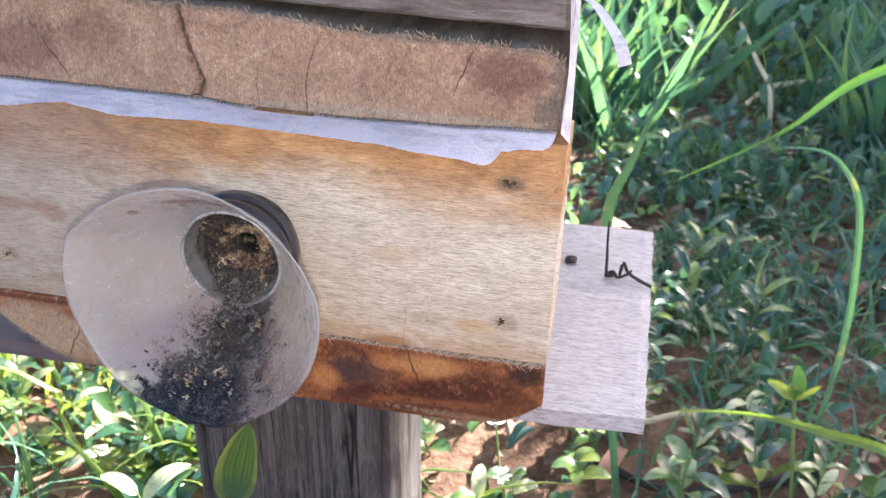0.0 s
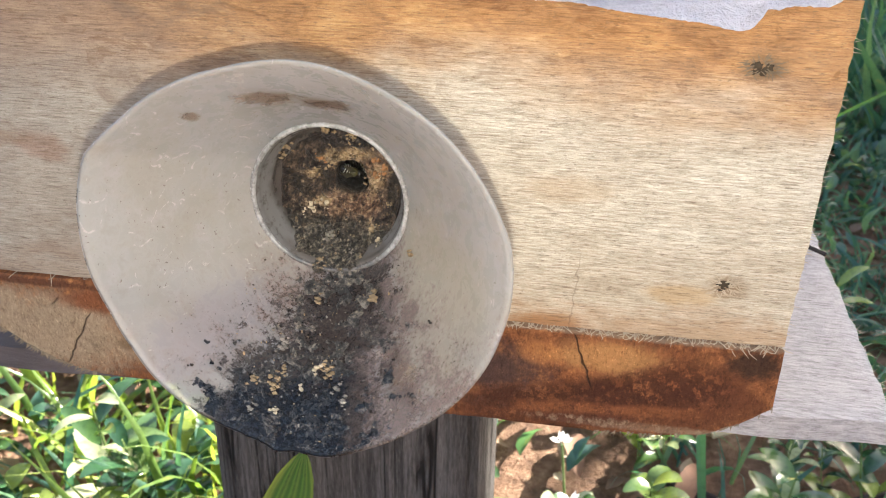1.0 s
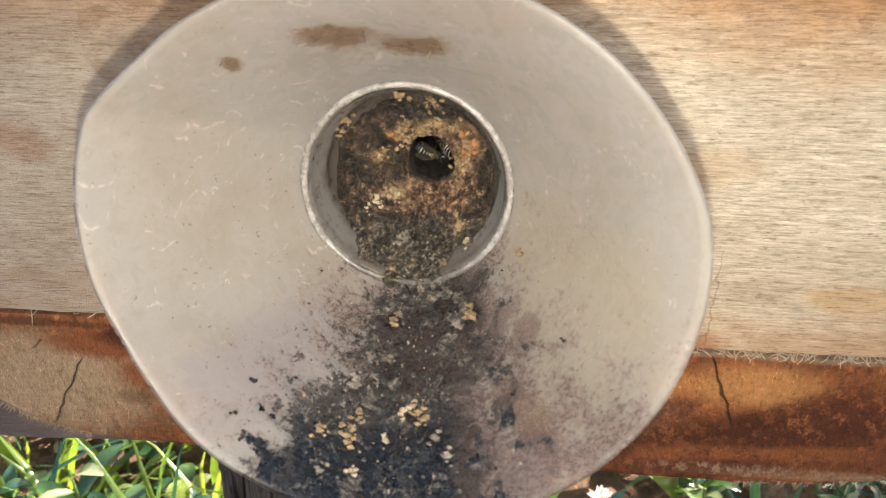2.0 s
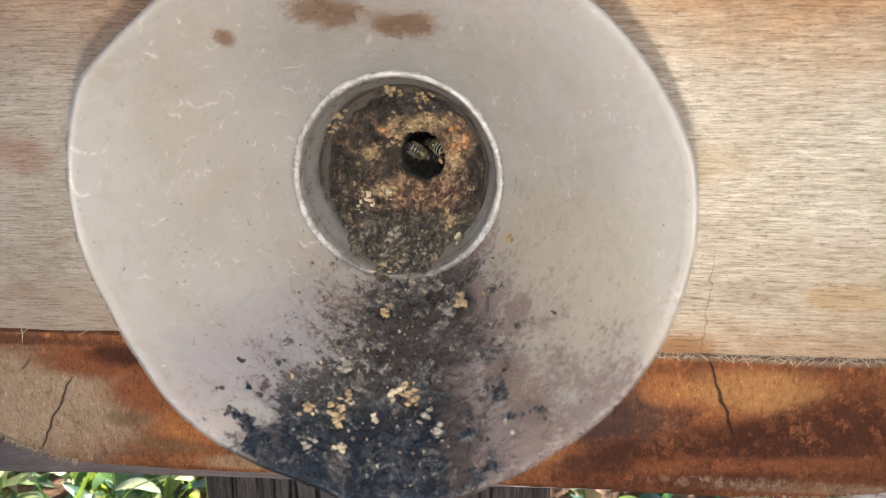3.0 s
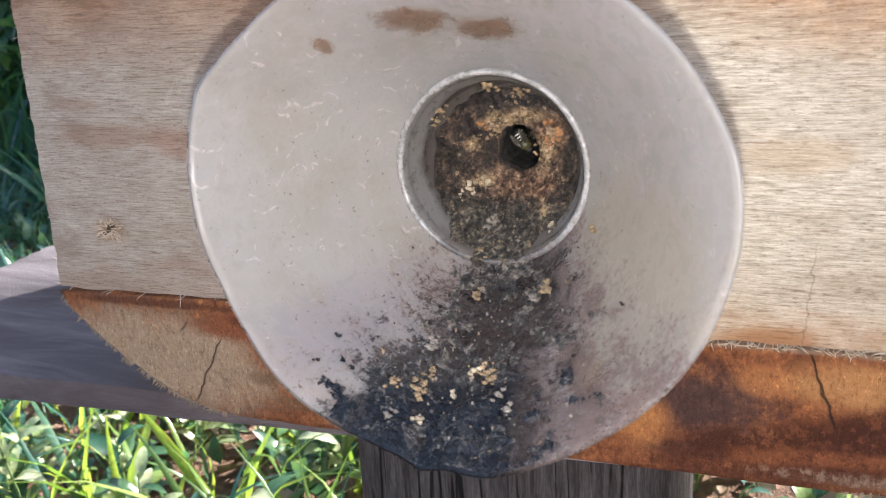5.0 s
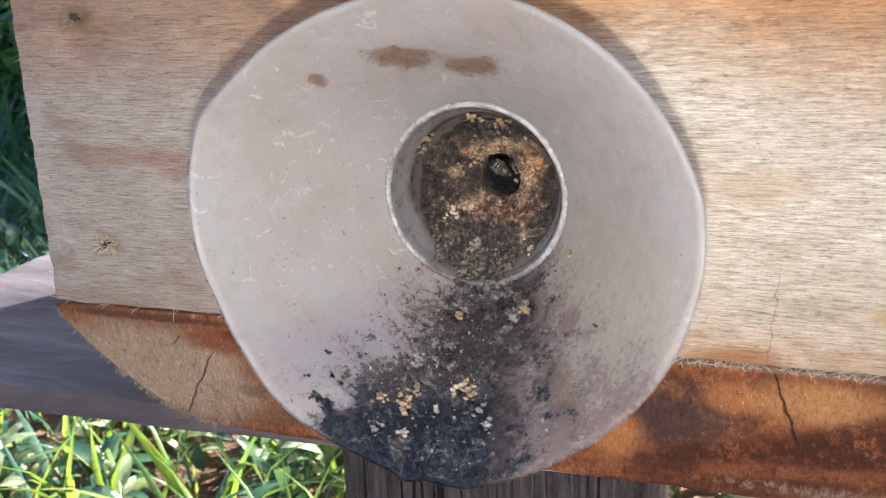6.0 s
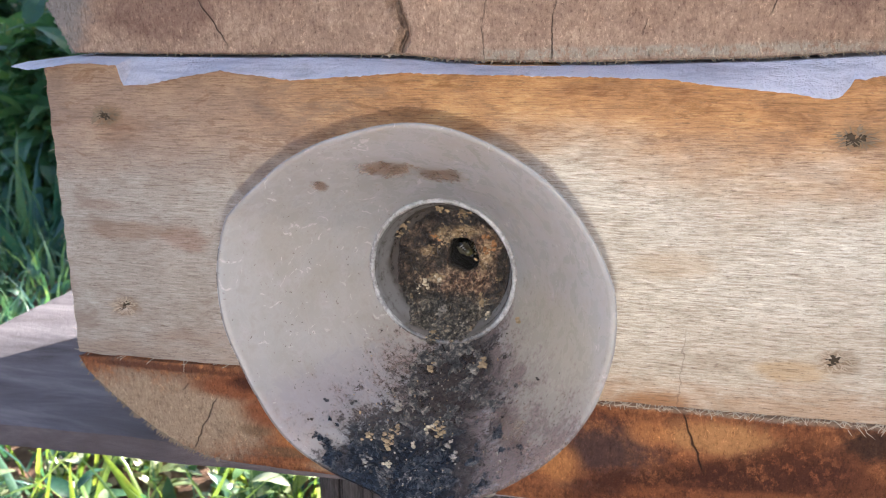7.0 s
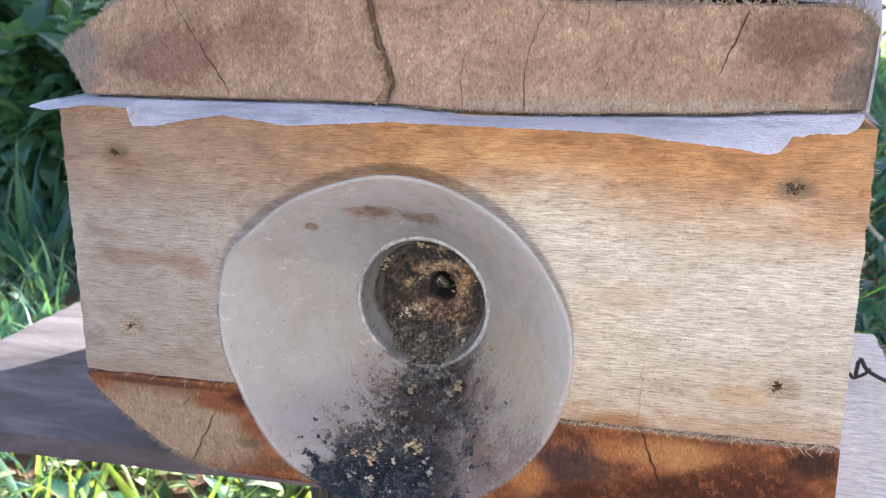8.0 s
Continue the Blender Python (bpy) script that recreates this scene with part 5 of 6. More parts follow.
    for a, b in zip(rows, rows[1:]):
        for i in range(na):
            quad = (a[i], a[i + 1], b[i + 1], b[i])
            if any(v in proud for v in quad):
                bm.faces.new(quad)
    bmesh.ops.delete(bm, geom=[v for v in bm.verts if not v.link_faces], context="VERTS")
    part("propolis_streak", bm, STREAK, ob, "black and tan clots of propolis run down the funnel", True)
    # crumbs of wax and resin: on the plug
    rnd = random.Random(11)
    for x, z, r, c in ((0.0160, 0.3415, 0.0016, "orange"), (0.0047, 0.3501, 0.0010, "tan"), (0.0088, 0.3489, 0.0009, "tan"), (0.0100, 0.3482, 0.0010, "tan"), (-0.0045, 0.3457, 0.0010, "tan"), (-0.0052, 0.3438, 0.0008, "tan"), (-0.0004, 0.3311, 0.0012, "pale"), (0.0023, 0.3331, 0.0014, "tan"),
                       (0.0030, 0.3322, 0.0010, "pale"), (0.0049, 0.3257, 0.0012, "grey"), (0.0143, 0.3280, 0.0013, "tan"), (0.0151, 0.3252, 0.0009, "pale"), (0.0030, 0.3212, 0.0010, "tan"), (0.0050, 0.3417, 0.0013, "tan"), (0.0004, 0.3391, 0.0010, "tan"), (0.0012, 0.3402, 0.0008, "tan"),
                       (0.0045, 0.3444, 0.0009, "tan"), (0.0025, 0.3430, 0.0009, "orange"), (0.0104, 0.3451, 0.0010, "tan"), (0.0080, 0.3440, 0.0008, "tan"), (0.0135, 0.3385, 0.0010, "tan"), (0.0128, 0.3340, 0.0008, "tan"), (-0.0020, 0.3298, 0.0006, "pale"), (0.0172, 0.3330, 0.0006, "tan"), (0.0100, 0.3230, 0.0008, "grey")):
        for k in range(9):
            j, q = (0.0, r * 0.6) if k == 0 else (r * 1.25, r * rnd.uniform(0.16, 0.46))
            cx, cz = x + rnd.uniform(-j, j), z + rnd.uniform(-j, j)
            y = -crust(cx, cz) if math.hypot(cx - NECK.x, cz - NECK.z) < 0.0134 or cz < NECK.z else -0.0120
            part("wax_crumb", lump((cx, y + q * 0.25, cz), q, rnd.random() * 9, (1, 0.6, rnd.uniform(0.6, 1)), 2, 1.1), CRUMB[c], ob, smooth=True)
    # and down the funnel's floor
    for k in range(230):
        s = 0.04 + 0.92 * rnd.random() ** 0.9
        d = rnd.gauss(6 - 8 * s, 15)
        r = rnd.uniform(0.00012, 0.00036) * (0.7 + 0.4 * s)
        p = funnel_at(radians(270 + d), s, -0.0005)
        c = rnd.choice(("tan", "tan", "dark", "dark", "dark", "dark", "dark", "grey", "grey"))
        part("wax_crumb", lump(p, r * (0.7 if c != "dark" else 1.0), rnd.random() * 9, (1, 0.6, rnd.uniform(0.4, 1.9)), 2, 0.9), CRUMB[c], cone, smooth=True)
    for a, s, r, c in ((252, 0.76, 0.0011, "tan"), (260, 0.74, 0.0013, "tan"), (261, 0.70, 0.0010, "tan"), (262, 0.64, 0.0010, "tan"), (258, 0.50, 0.0012, "grey"), (276, 0.60, 0.0011, "pale"), (282, 0.63, 0.0012, "tan"), (279, 0.58, 0.0009, "tan"), (272, 0.72, 0.0008, "pale"),
                       (286, 0.70, 0.0010, "grey"), (266, 0.20, 0.0010, "tan"), (302, 0.22, 0.0014, "tan"), (296, 0.26, 0.0009, "grey"), (336, 0.16, 0.0009, "tan"), (228, 0.86, 0.0006, "dark"), (332, 0.58, 0.0005, "dark"), (224, 0.14, 0.0004, "dark"), (228, 0.30, 0.0004, "dark"), (256, 0.90, 0.0009, "grey"), (264, 0.86, 0.0008, "pale"), (290, 0.78, 0.0010, "grey")):
        for k in range(8 if c != "dark" else 2):
            j, q = (0.0, r * 0.5) if k == 0 else (r / 0.032, r * rnd.uniform(0.15, 0.45))
            p = funnel_at(radians(a) + rnd.uniform(-j, j), s + rnd.uniform(-j, j) * 1.2, -0.0008)
            part("wax_crumb", lump(p, q, rnd.random() * 9, (1.1, 0.6, 0.8), 2, 1.1), CRUMB[c], cone, smooth=True)
    return ob


def mat_neck():
    """Clear, slightly dirty plastic of the bottle neck."""
    n = Nodes("clear_neck_plastic")
    p = n.pos()
    x, y, z = n.xyz(p)
    f, g = n.noise(p, 500, 4, 0.7), n.noise(p, 140, 4, 0.6)
    col = n.mix(n.m("MULTIPLY", n.step(f, 0.52, 0.66), 0.7), (0.15, 0.147, 0.143), (0.07, 0.06, 0.052))
    # browner and darker further back in the neck
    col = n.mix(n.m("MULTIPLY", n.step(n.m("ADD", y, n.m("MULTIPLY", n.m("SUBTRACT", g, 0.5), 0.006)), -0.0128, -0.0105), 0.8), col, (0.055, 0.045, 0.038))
    dirt = n.step(n.m("ADD", z, n.m("MULTIPLY", n.m("SUBTRACT", g, 0.5), 0.012)), 0.3270, 0.3225)
    col = n.mix(n.m("MULTIPLY", dirt, 0.6), col, (0.09, 0.075, 0.06))
    n.bump(f, 0.3, 0.0004)
    n.done(col, 0.2, 0.5)
    clear = n.t.nodes.new("ShaderNodeBsdfTransparent")
    clear.inputs[0].default_value = (0.6, 0.59, 0.57, 1)
    k = n.t.nodes.new("ShaderNodeMixShader")
    k.inputs[0].default_value = 0.15
    n.t.links.new(n.bsdf.outputs[0], k.inputs[1])
    n.t.links.new(clear.outputs[0], k.inputs[2])
    n.t.links.new(k.outputs[0], n.out.inputs[0])
    return n.mat


def bee(at):
    """A small dark stingless bee, head towards +x of its own space, about 5 mm long."""
    ob = thing("stingless_bee", at, "small dark stingless bee with pale bands in the flight hole", "bee")
    A = Vector(at)

    def ball(c, r, sq, mat, name, parent=ob, sub=2):
        return part(name, lump(A + Vector(c), r, 0, sq, sub, 0.0), mat, parent, smooth=True)

    ball((0.0017, 0, 0), 0.00085, (0.8, 1.05, 1), BEE_BLACK, "head")
    ball((0.0004, 0, 0.0001), 0.0011, (1, 1, 1), BEE_OLIVE, "thorax")
    body = ball((-0.0014, 0, -0.0001), 0.0012, (1.35, 1, 1), BEE_BLACK, "abdomen")
    for k in range(3):
        x = -0.0008 - 0.0006 * k
        r = 0.00119 * math.sqrt(max(0.05, 1 - ((x + 0.0014) / 0.00162) ** 2))
        bm = bmesh.new()
        rows = []
        for dx, dr in ((-0.0001, 0.0), (-0.00005, 0.00005), (0.00005, 0.00005), (0.0001, 0.0)):
            rows.append([bm.verts.new(A + Vector((x + dx, (r + dr) * math.cos(q), -0.0001 + (r + dr) * math.sin(q)))) for q in (2 * math.pi * i / 20 for i in range(20))])
        for a, b in zip(rows, rows[1:]):
            for i in range(20):
                bm.faces.new((a[i], a[(i + 1) % 20], b[(i + 1) % 20], b[i]))
        part("band", bm, BEE_BAND, body, "pale band", True)
    for sy in (-1, 1):
        bm = blade([A + Vector((0.0004, sy * 0.0005, 0.0010)), A + Vector((-0.0010, sy * 0.0008, 0.0012)), A + Vector((-0.0026, sy * 0.0009, 0.0011))], lambda t: 0.0001 + 0.0005 * math.sin(math.pi * min(1, t * 0.9 + 0.05)), 0.1)
        bmesh.ops.solidify(bm, geom=bm.faces[:], thickness=0.00003)
        part("wing", bm, WING, ob)
        for k in range(3):
            b = A + Vector((0.0008 - 0.0006 * k, sy * 0.0008, -0.0005))
            part("leg", tube([b, b + Vector((0.0001, sy * 0.0006, 0.0001)), b + Vector((0.0002 - 0.0003 * k, sy * 0.0009, -0.0010))], 0.00009, 5), BEE_BLACK, ob)
        part("antenna", tube([A + Vector((0.0022, sy * 0.0003, 0.0003)), A + Vector((0.0028, sy * 0.0006, 0.0006)), A + Vector((0.0033, sy * 0.0008, 0.0003))], 0.00005, 5), BEE_BLACK, ob)
    return ob


post()
plank()
lid(hive())
tape()
funnel()
BEE_A = bee((0.0083, -0.0065, 0.3385))
BEE_B = bee((0.0110, -0.0040, 0.3396))


def glue_drip():
    n = Nodes("cloudy_glue")
    f = n.noise(n.pos(), 600, 4, 0.6)
    n.bump(f, 0.3, 0.0004)
    n.done(n.mix(f, (0.34, 0.33, 0.29), (0.22, 0.205, 0.17)), 0.25, 0.5)
    bm = tube(smooth_path([(0.0142, -0.0016, 0.2790), (0.0140, -0.0024, 0.2765), (0.0136, -0.0026, 0.2738), (0.0120, -0.0022, 0.2722), (0.0095, -0.0012, 0.2716)], 4), [0.0004, 0.0005, 0.0006, 0.0007, 0.0008, 0.0009, 0.0010, 0.0011, 0.0012, 0.0012, 0.0012, 0.0011, 0.0010, 0.0009, 0.0007, 0.0006, 0.0004], 8)
    tagged(part("glue_drip", bm, n.mat, None, smooth=True), "cloudy dried drip of glue on the slab's sawn end", "glue")


glue_drip()


def torch():
    """The small white lamp beside the lens that lights the board; it travels with the camera."""
    n = Nodes("white_torch_light")
    glow = n.t.nodes.new("ShaderNodeEmission")
    glow.inputs[0].default_value, glow.inputs[1].default_value = (1.0, 0.87, 0.70, 1), TORCH_GLOW
    n.t.links.new(glow.outputs[0], n.out.inputs[0])
    ob = thing("torch", (0, 0, 0), "small round torch with a white glowing lamp, close below the lens", "torch")
    bm = bmesh.new()
    bmesh.ops.create_cone(bm, cap_ends=True, segments=32, radius1=0.0020, radius2=0.0020, depth=0.0006, matrix=Matrix.Translation((0, 0, 0.0003)))
    part("lamp", bm, n.mat, ob, "white glowing lamp")
    bm = bmesh.new()
    rows = [[bm.verts.new((r * math.cos(a), r * math.sin(a), z)) for a in (2 * math.pi * k / 32 for k in range(32))] for r, z in ((0.0030, 0.0004), (0.0038, 0.0004), (0.0042, 0.0010), (0.0042, 0.0040), (0.0030, 0.0046), (0.0010, 0.0046))]
    for a, b in zip(rows, rows[1:]):
        for k in range(32):
            bm.faces.new((a[k], a[(k + 1) % 32], b[(k + 1) % 32], b[k]))
    bm.faces.new(rows[-1])
    part("housing", bm, BEE_BLACK, ob, "black lamp housing", True)
    return ob


TORCH = torch()


def twig():
    ob = thing("dry_twig", (0.1235, 0.119, 0.2705), "dark dry forked twig standing on the plank", "twig")
    part("stalk", tube(smooth_path([(0.1235, 0.119, 0.2703), (0.1230, 0.118, 0.281), (0.1225, 0.117, 0.289), (0.1222, 0.116, 0.300)], 4), [0.0009, 0.0008, 0.0008, 0.0007, 0.0007, 0.0007, 0.0007, 0.0006, 0.0006, 0.0006, 0.0006, 0.0005, 0.0005], 6), TWIG, ob)
    part("branch", tube(smooth_path([(0.1238, 0.118, 0.2712), (0.1262, 0.117, 0.2745), (0.1290, 0.116, 0.2720), (0.1305, 0.118, 0.2790), (0.1330, 0.116, 0.2755), (0.1375, 0.114, 0.2735), (0.1440, 0.112, 0.2716)], 4), 0.0008, 6), TWIG, ob)
    part("spur", tube(smooth_path([(0.1290, 0.116, 0.2720), (0.1325, 0.117, 0.2735), (0.1345, 0.119, 0.2748)], 4), 0.0006, 6), TWIG, ob)
    part("knot", lump((0.1248, 0.118, 0.2722), 0.0017, 3, (1.3, 1, 0.8), 2, 0.6), TWIG, ob)
    return ob


twig()
tagged(part("bark_chip", lump((0.1065, 0.129, 0.2716), 0.0022, 5, (1.3, 1.6, 0.5), 2, 0.5), TWIG), "dark flake of bark lying on the plank", "bark chip")


# ---- single plants that stand out ----
def rib_leaf(parent, base, tip, width, bend, mat, name="leaf", fold=0.3, side=None, label=""):
    base, tip = Vector(base), Vector(tip)
    pts = [base.lerp(tip, t) + Vector(bend) * math.sin(math.pi * t) for t in (0, 0.12, 0.28, 0.45, 0.62, 0.8, 0.92, 1)]
    return part(name, blade(pts, lance(width), fold, None, side), mat, parent, label, True)


def long_blade(pts, width, label, fold=0.35, side=None, mat=None):
    ob = thing("tall_grass_stem", pts[0], label, "grass")
    part("blade", blade(smooth_path(pts, 6), grassy(width), fold, None, side), mat or BLUE_BLADE, ob)


long_blade([(0.150, 0.25, 0.0), (0.128, 0.245, 0.15), (0.1188, 0.24, 0.2401), (0.1297, 0.24, 0.2808), (0.1385, 0.24, 0.3118), (0.1473, 0.24, 0.3342)], 0.0036, "upright bluish-green grass blade behind the plank", side=Vector((1, 0.2, 0)))
long_blade([(0.268, 0.285, 0.0), (0.2733, 0.28, 0.0988), (0.2749, 0.28, 0.1544), (0.2716, 0.28, 0.2015), (0.2642, 0.28, 0.2477), (0.2519, 0.28, 0.270), (0.237, 0.28, 0.2802), (0.2139, 0.278, 0.2807), (0.1987, 0.277, 0.2777)], 0.0026, "tall arching green grass blade among the weeds", side=Vector((0.9, 0.3, 0.3)))
long_blade([(0.47, 0.36, 0.12), (0.37, 0.32, 0.345), (0.2657, 0.30, 0.326), (0.2155, 0.30, 0.2818), (0.1541, 0.30, 0.2416)], 0.0034, "long bright green grass blade bending over", side=Vector((0.2, 0.3, 1)), mat=FRESH_BLADE)
long_blade([(0.37, 0.25, 0.0), (0.322, 0.25, 0.085), (0.270, 0.25, 0.102), (0.222, 0.25, 0.108), (0.168, 0.25, 0.101)], 0.0036, "yellowish grass blade lying low", side=Vector((0.1, 0.5, 0.8)), mat=YELLOW)


def sprig():
    ob = thing("weed_sprig", (0.270, 0.267, 0.0), "pale young weed with three upright leaves", "weed")
    part("stem", tube(smooth_path([(0.270, 0.267, -0.005), (0.260, 0.267, 0.06), (0.2515, 0.267, 0.112)], 4), 0.0013, 6), STEM, ob)
    rib_leaf(ob, (0.2515, 0.267, 0.112), (0.231, 0.262, 0.128), 0.004, (0, -0.001, 0.002), WEED, side=Vector((0.5, 0.6, 0.6)))
    rib_leaf(ob, (0.2515, 0.267, 0.112), (0.265, 0.262, 0.130), 0.005, (0, -0.001, 0.003), WEED, side=Vector((0.6, 0.6, -0.5)))
    rib_leaf(ob, (0.2515, 0.267, 0.112), (0.249, 0.270, 0.138), 0.005, (0.002, 0.001, 0.0), WEED, side=Vector((1, 0, 0.1)))
    return ob


sprig()


def post_leaf():
    ob = thing("broadleaf_weed", (-0.06, 0.06, 0.0), "single upright yellow-green ribbed leaf in front of the post", "weed")
    part("stem", tube(smooth_path([(-0.065, 0.065, -0.005), (-0.056, 0.06, 0.07), (-0.046, 0.054, 0.152)], 4), 0.0013, 6), STEM, ob)
    rib_leaf(ob, (-0.0435, 0.054, 0.152), (-0.0275, 0.050, 0.211), 0.0102, (-0.001, -0.002, 0.0), RIBBED, fold=0.18, side=Vector((0.9, 0.25, -0.35)))
    rib_leaf(ob, (-0.051, 0.056, 0.12), (-0.077, 0.045, 0.148), 0.009, (0, -0.003, 0.004), WEED, side=Vector((0.4, 0.8, 0.3)))
    rib_leaf(ob, (-0.055, 0.059, 0.09), (-0.027, 0.035, 0.115), 0.009, (0, -0.003, 0.004), WEED, side=Vector((0.4, 0.8, -0.3)))
    return ob


post_leaf()


def stalk(pts, r, label, mat=STRAW):
    ob = thing("dry_stalk", pts[0], label, "stalk")
    part("stem", tube(smooth_path(pts, 5), r, 6), mat, ob)


stalk([(0.15, 1.06, 0.0), (0.1826, 1.1335, 0.08), (0.2473, 1.308, 0.08), (0.3062, 1.5793, 0.08), (0.34, 1.66, 0.0)], 0.0024, "pale dry grass stalk bent over in the grass")
stalk([(0.285, 1.36, 0.09), (0.2996, 1.1659, 0.08), (0.3107, 1.0581, 0.07), (0.315, 1.01, 0.0)], 0.0034, "pale dry grass stalk leaning in the grass")
stalk([(0.2862, 1.1095, 0.03), (0.3289, 1.1778, 0.04), (0.3932, 1.2066, 0.045), (0.475, 1.2639, 0.04), (0.58, 1.31, 0.02)], 0.0040, "dry fallen stalk lying across the grass")
stalk([(0.1921, 1.003, 0.022), (0.2253, 1.040, 0.028), (0.2583, 1.080, 0.018)], 0.0045, "short piece of dry stalk lying in the grass")
stalk([(0.16, 0.335, 0.022), (0.20, 0.35, 0.028), (0.24, 0.363, 0.018)], 0.0025, "short pale stick lying on the soil")
stalk([(0.13, 0.30, 0.008), (0.18, 0.275, 0.012), (0.23, 0.29, 0.010), (0.30, 0.33, 0.006)], 0.0035, "dark fallen twig lying on the soil", TWIG)


def dead_leaf(p, q, w):
    ob = thing("dead_leaf", p, "curled brown dead leaf lying among the weeds", "leaf")
    rib_leaf(ob, p, q, w, (0, 0, 0.01), DEADLEAF, "leaf_blade", 0.5)


dead_leaf((0.10, 0.48, 0.10), (0.14, 0.50, 0.105), 0.011)
for k in range(26):
    rx, ry = random.uniform(-0.5, 0.6), random.uniform(0.08, 0.7)
    a = random.uniform(0, 6.28)
    dead_leaf((rx, ry, height(rx, ry) + 0.006), (rx + 0.05 * math.cos(a), ry + 0.05 * math.sin(a), height(rx, ry) + 0.012), random.uniform(0.006, 0.012))


# ---- weeds: four kinds of plant, built once and copied ----
def weed(kind, seed, leaf_mat):
    rnd = random.Random(seed)
    ob = thing("broadleaf_weed", (0, 0, -5.0 - kind), "small green broadleaf weed with glossy leaves on a thin stem", "weed", "weeds round the post")
    O = Vector((0, 0, -5.0 - kind))
    h = (0.11, 0.08, 0.13, 0.06)[kind]
    lean = Vector((rnd.uniform(-0.02, 0.02), rnd.uniform(-0.02, 0.02), h))
    part("stem", tube([O + Vector((0, 0, -0.01)), O + lean * 0.5 + Vector((0.004, 0, 0)), O + lean], [0.0014, 0.0012, 0.0008], 5), STEM, ob)
    for k in range((9, 8, 11, 7)[kind]):
        t = 0.25 + 0.75 * k / (9, 8, 11, 7)[kind]
        a = k * 2.4 + rnd.uniform(-0.4, 0.4)
        ln = rnd.uniform(0.7, 1.15) * (0.055, 0.04, 0.048, 0.045)[kind] * (1.15 - 0.35 * t)
        d = Vector((math.cos(a), math.sin(a), rnd.uniform(0.05, 0.7)))
        b = O + lean * t
        rib_leaf(ob, b, b + d.normalized() * ln, ln * (0.19, 0.30, 0.16, 0.34)[kind], (0, 0, ln * 0.16), leaf_mat, fold=0.25)
    return ob


protos = [weed(k % 4, 20 + k, GLARE_WEED if k > 3 else WEED) for k in range(8)]
rnd = random.Random(31)


def clear_of(x, y):
    return not (-0.09 < x < 0.042 and 0.068 < y < 0.17)


for k in range(250):
    for attempt in range(30):
        if k < 180:
            x, y = rnd.uniform(-0.62, 0.02), rnd.uniform(0.06, 0.62)
        elif k >= 235:
            x, y = rnd.uniform(0.04, 0.32), rnd.uniform(0.21, 0.46)
        else:
            x, y = rnd.uniform(0.05, 0.75), rnd.uniform(0.25, 0.95)
        if clear_of(x, y):
            break
    s = rnd.uniform(0.45, 0.82) if k < 180 else rnd.uniform(0.4, 0.7)
    kind = rnd.randrange(4)
    if y < 0.16 and kind == 2:
        kind = 1
    m = pose(x, y, height(x, y), rnd.uniform(-10, 10), rnd.uniform(-10, 10), rnd.uniform(0, 360))
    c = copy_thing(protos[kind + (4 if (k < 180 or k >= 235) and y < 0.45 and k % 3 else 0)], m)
    c.scale = (s, s, s)
for p in protos:
    for o in (*p.children_recursive, p):
        bpy.data.objects.remove(o)


# ---- tufts of broad grass blades: built once and copied ----
def grass_tuft(kind):
    r = random.Random(70 + kind)
    O = Vector((0, 0, -5.0 - kind))
    ob = thing("grass_tuft", O, "low tuft of broad arching green grass blades", "grass", "grass tufts beside the box")
    for k in range((11, 14, 9, 16, 12)[kind]):
        a = k * 2.4 + r.uniform(-0.4, 0.4)
        ln, up = r.uniform(0.045, 0.095), r.uniform(0.25, 1.0)
        d = Vector((math.cos(a), math.sin(a), 0))
        pts = [O + d * (0.004 + ln * (0.75 - 0.35 * up) * t) + Vector((0, 0, ln * (up * t - (0.25 + 0.45 * up) * t * t))) for t in (0, 0.2, 0.4, 0.6, 0.8, 1)]
        part("blade", blade(pts, grassy(r.uniform(0.0019, 0.0032)), 0.35, None, Vector((-d.y, d.x, r.uniform(-0.3, 0.3)))), TUFT, ob, smooth=True)
    return ob


tufts = [grass_tuft(k) for k in range(5)]
for k in range(74):
    if k < 6:
        x, y = ((0.2283, 0.440), (0.1954, 0.527), (0.2846, 0.737), (0.294, 0.531), (0.2435, 0.657), (0.1843, 0.697))[k]
    else:
        x, y = rnd.uniform(0.11, 0.50), rnd.uniform(0.36, 1.0)
    q = rnd.uniform(0.75, 1.25)
    c = copy_thing(tufts[k % 5], pose(x, y, height(x, y) - 0.002, rnd.uniform(-8, 8), rnd.uniform(-8, 8), rnd.uniform(0, 360)))
    c.scale = (q, q, q)
for p in tufts:
    for o in (*p.children_recursive, p):
        bpy.data.objects.remove(o)


def clover(x, y, z):
    ob = thing("white_flower", (x, y, 0), "small white clover-like flower head on a thin stem", "flower")
    part("stem", tube([(x + 0.01, y, 0), (x + 0.004, y, z * 0.5), (x, y, z)], 0.0008, 5), STEM, ob)
    r = random.Random(int(x * 1000))
    for k in range(16):
        a, e = r.uniform(0, 6.28), r.uniform(-0.2, 1.4)
        d = Vector((math.cos(a) * math.cos(e), math.sin(a) * math.cos(e), math.sin(e)))
        part("petal", blade([Vector((x, y, z)) + d * 0.002, Vector((x, y, z)) + d * 0.005, Vector((x, y, z)) + d * 0.008], lance(0.0016), 0.2), FLOWER, ob)


clover(0.068, 0.225, 0.045)
clover(0.060, 0.24, 0.075)


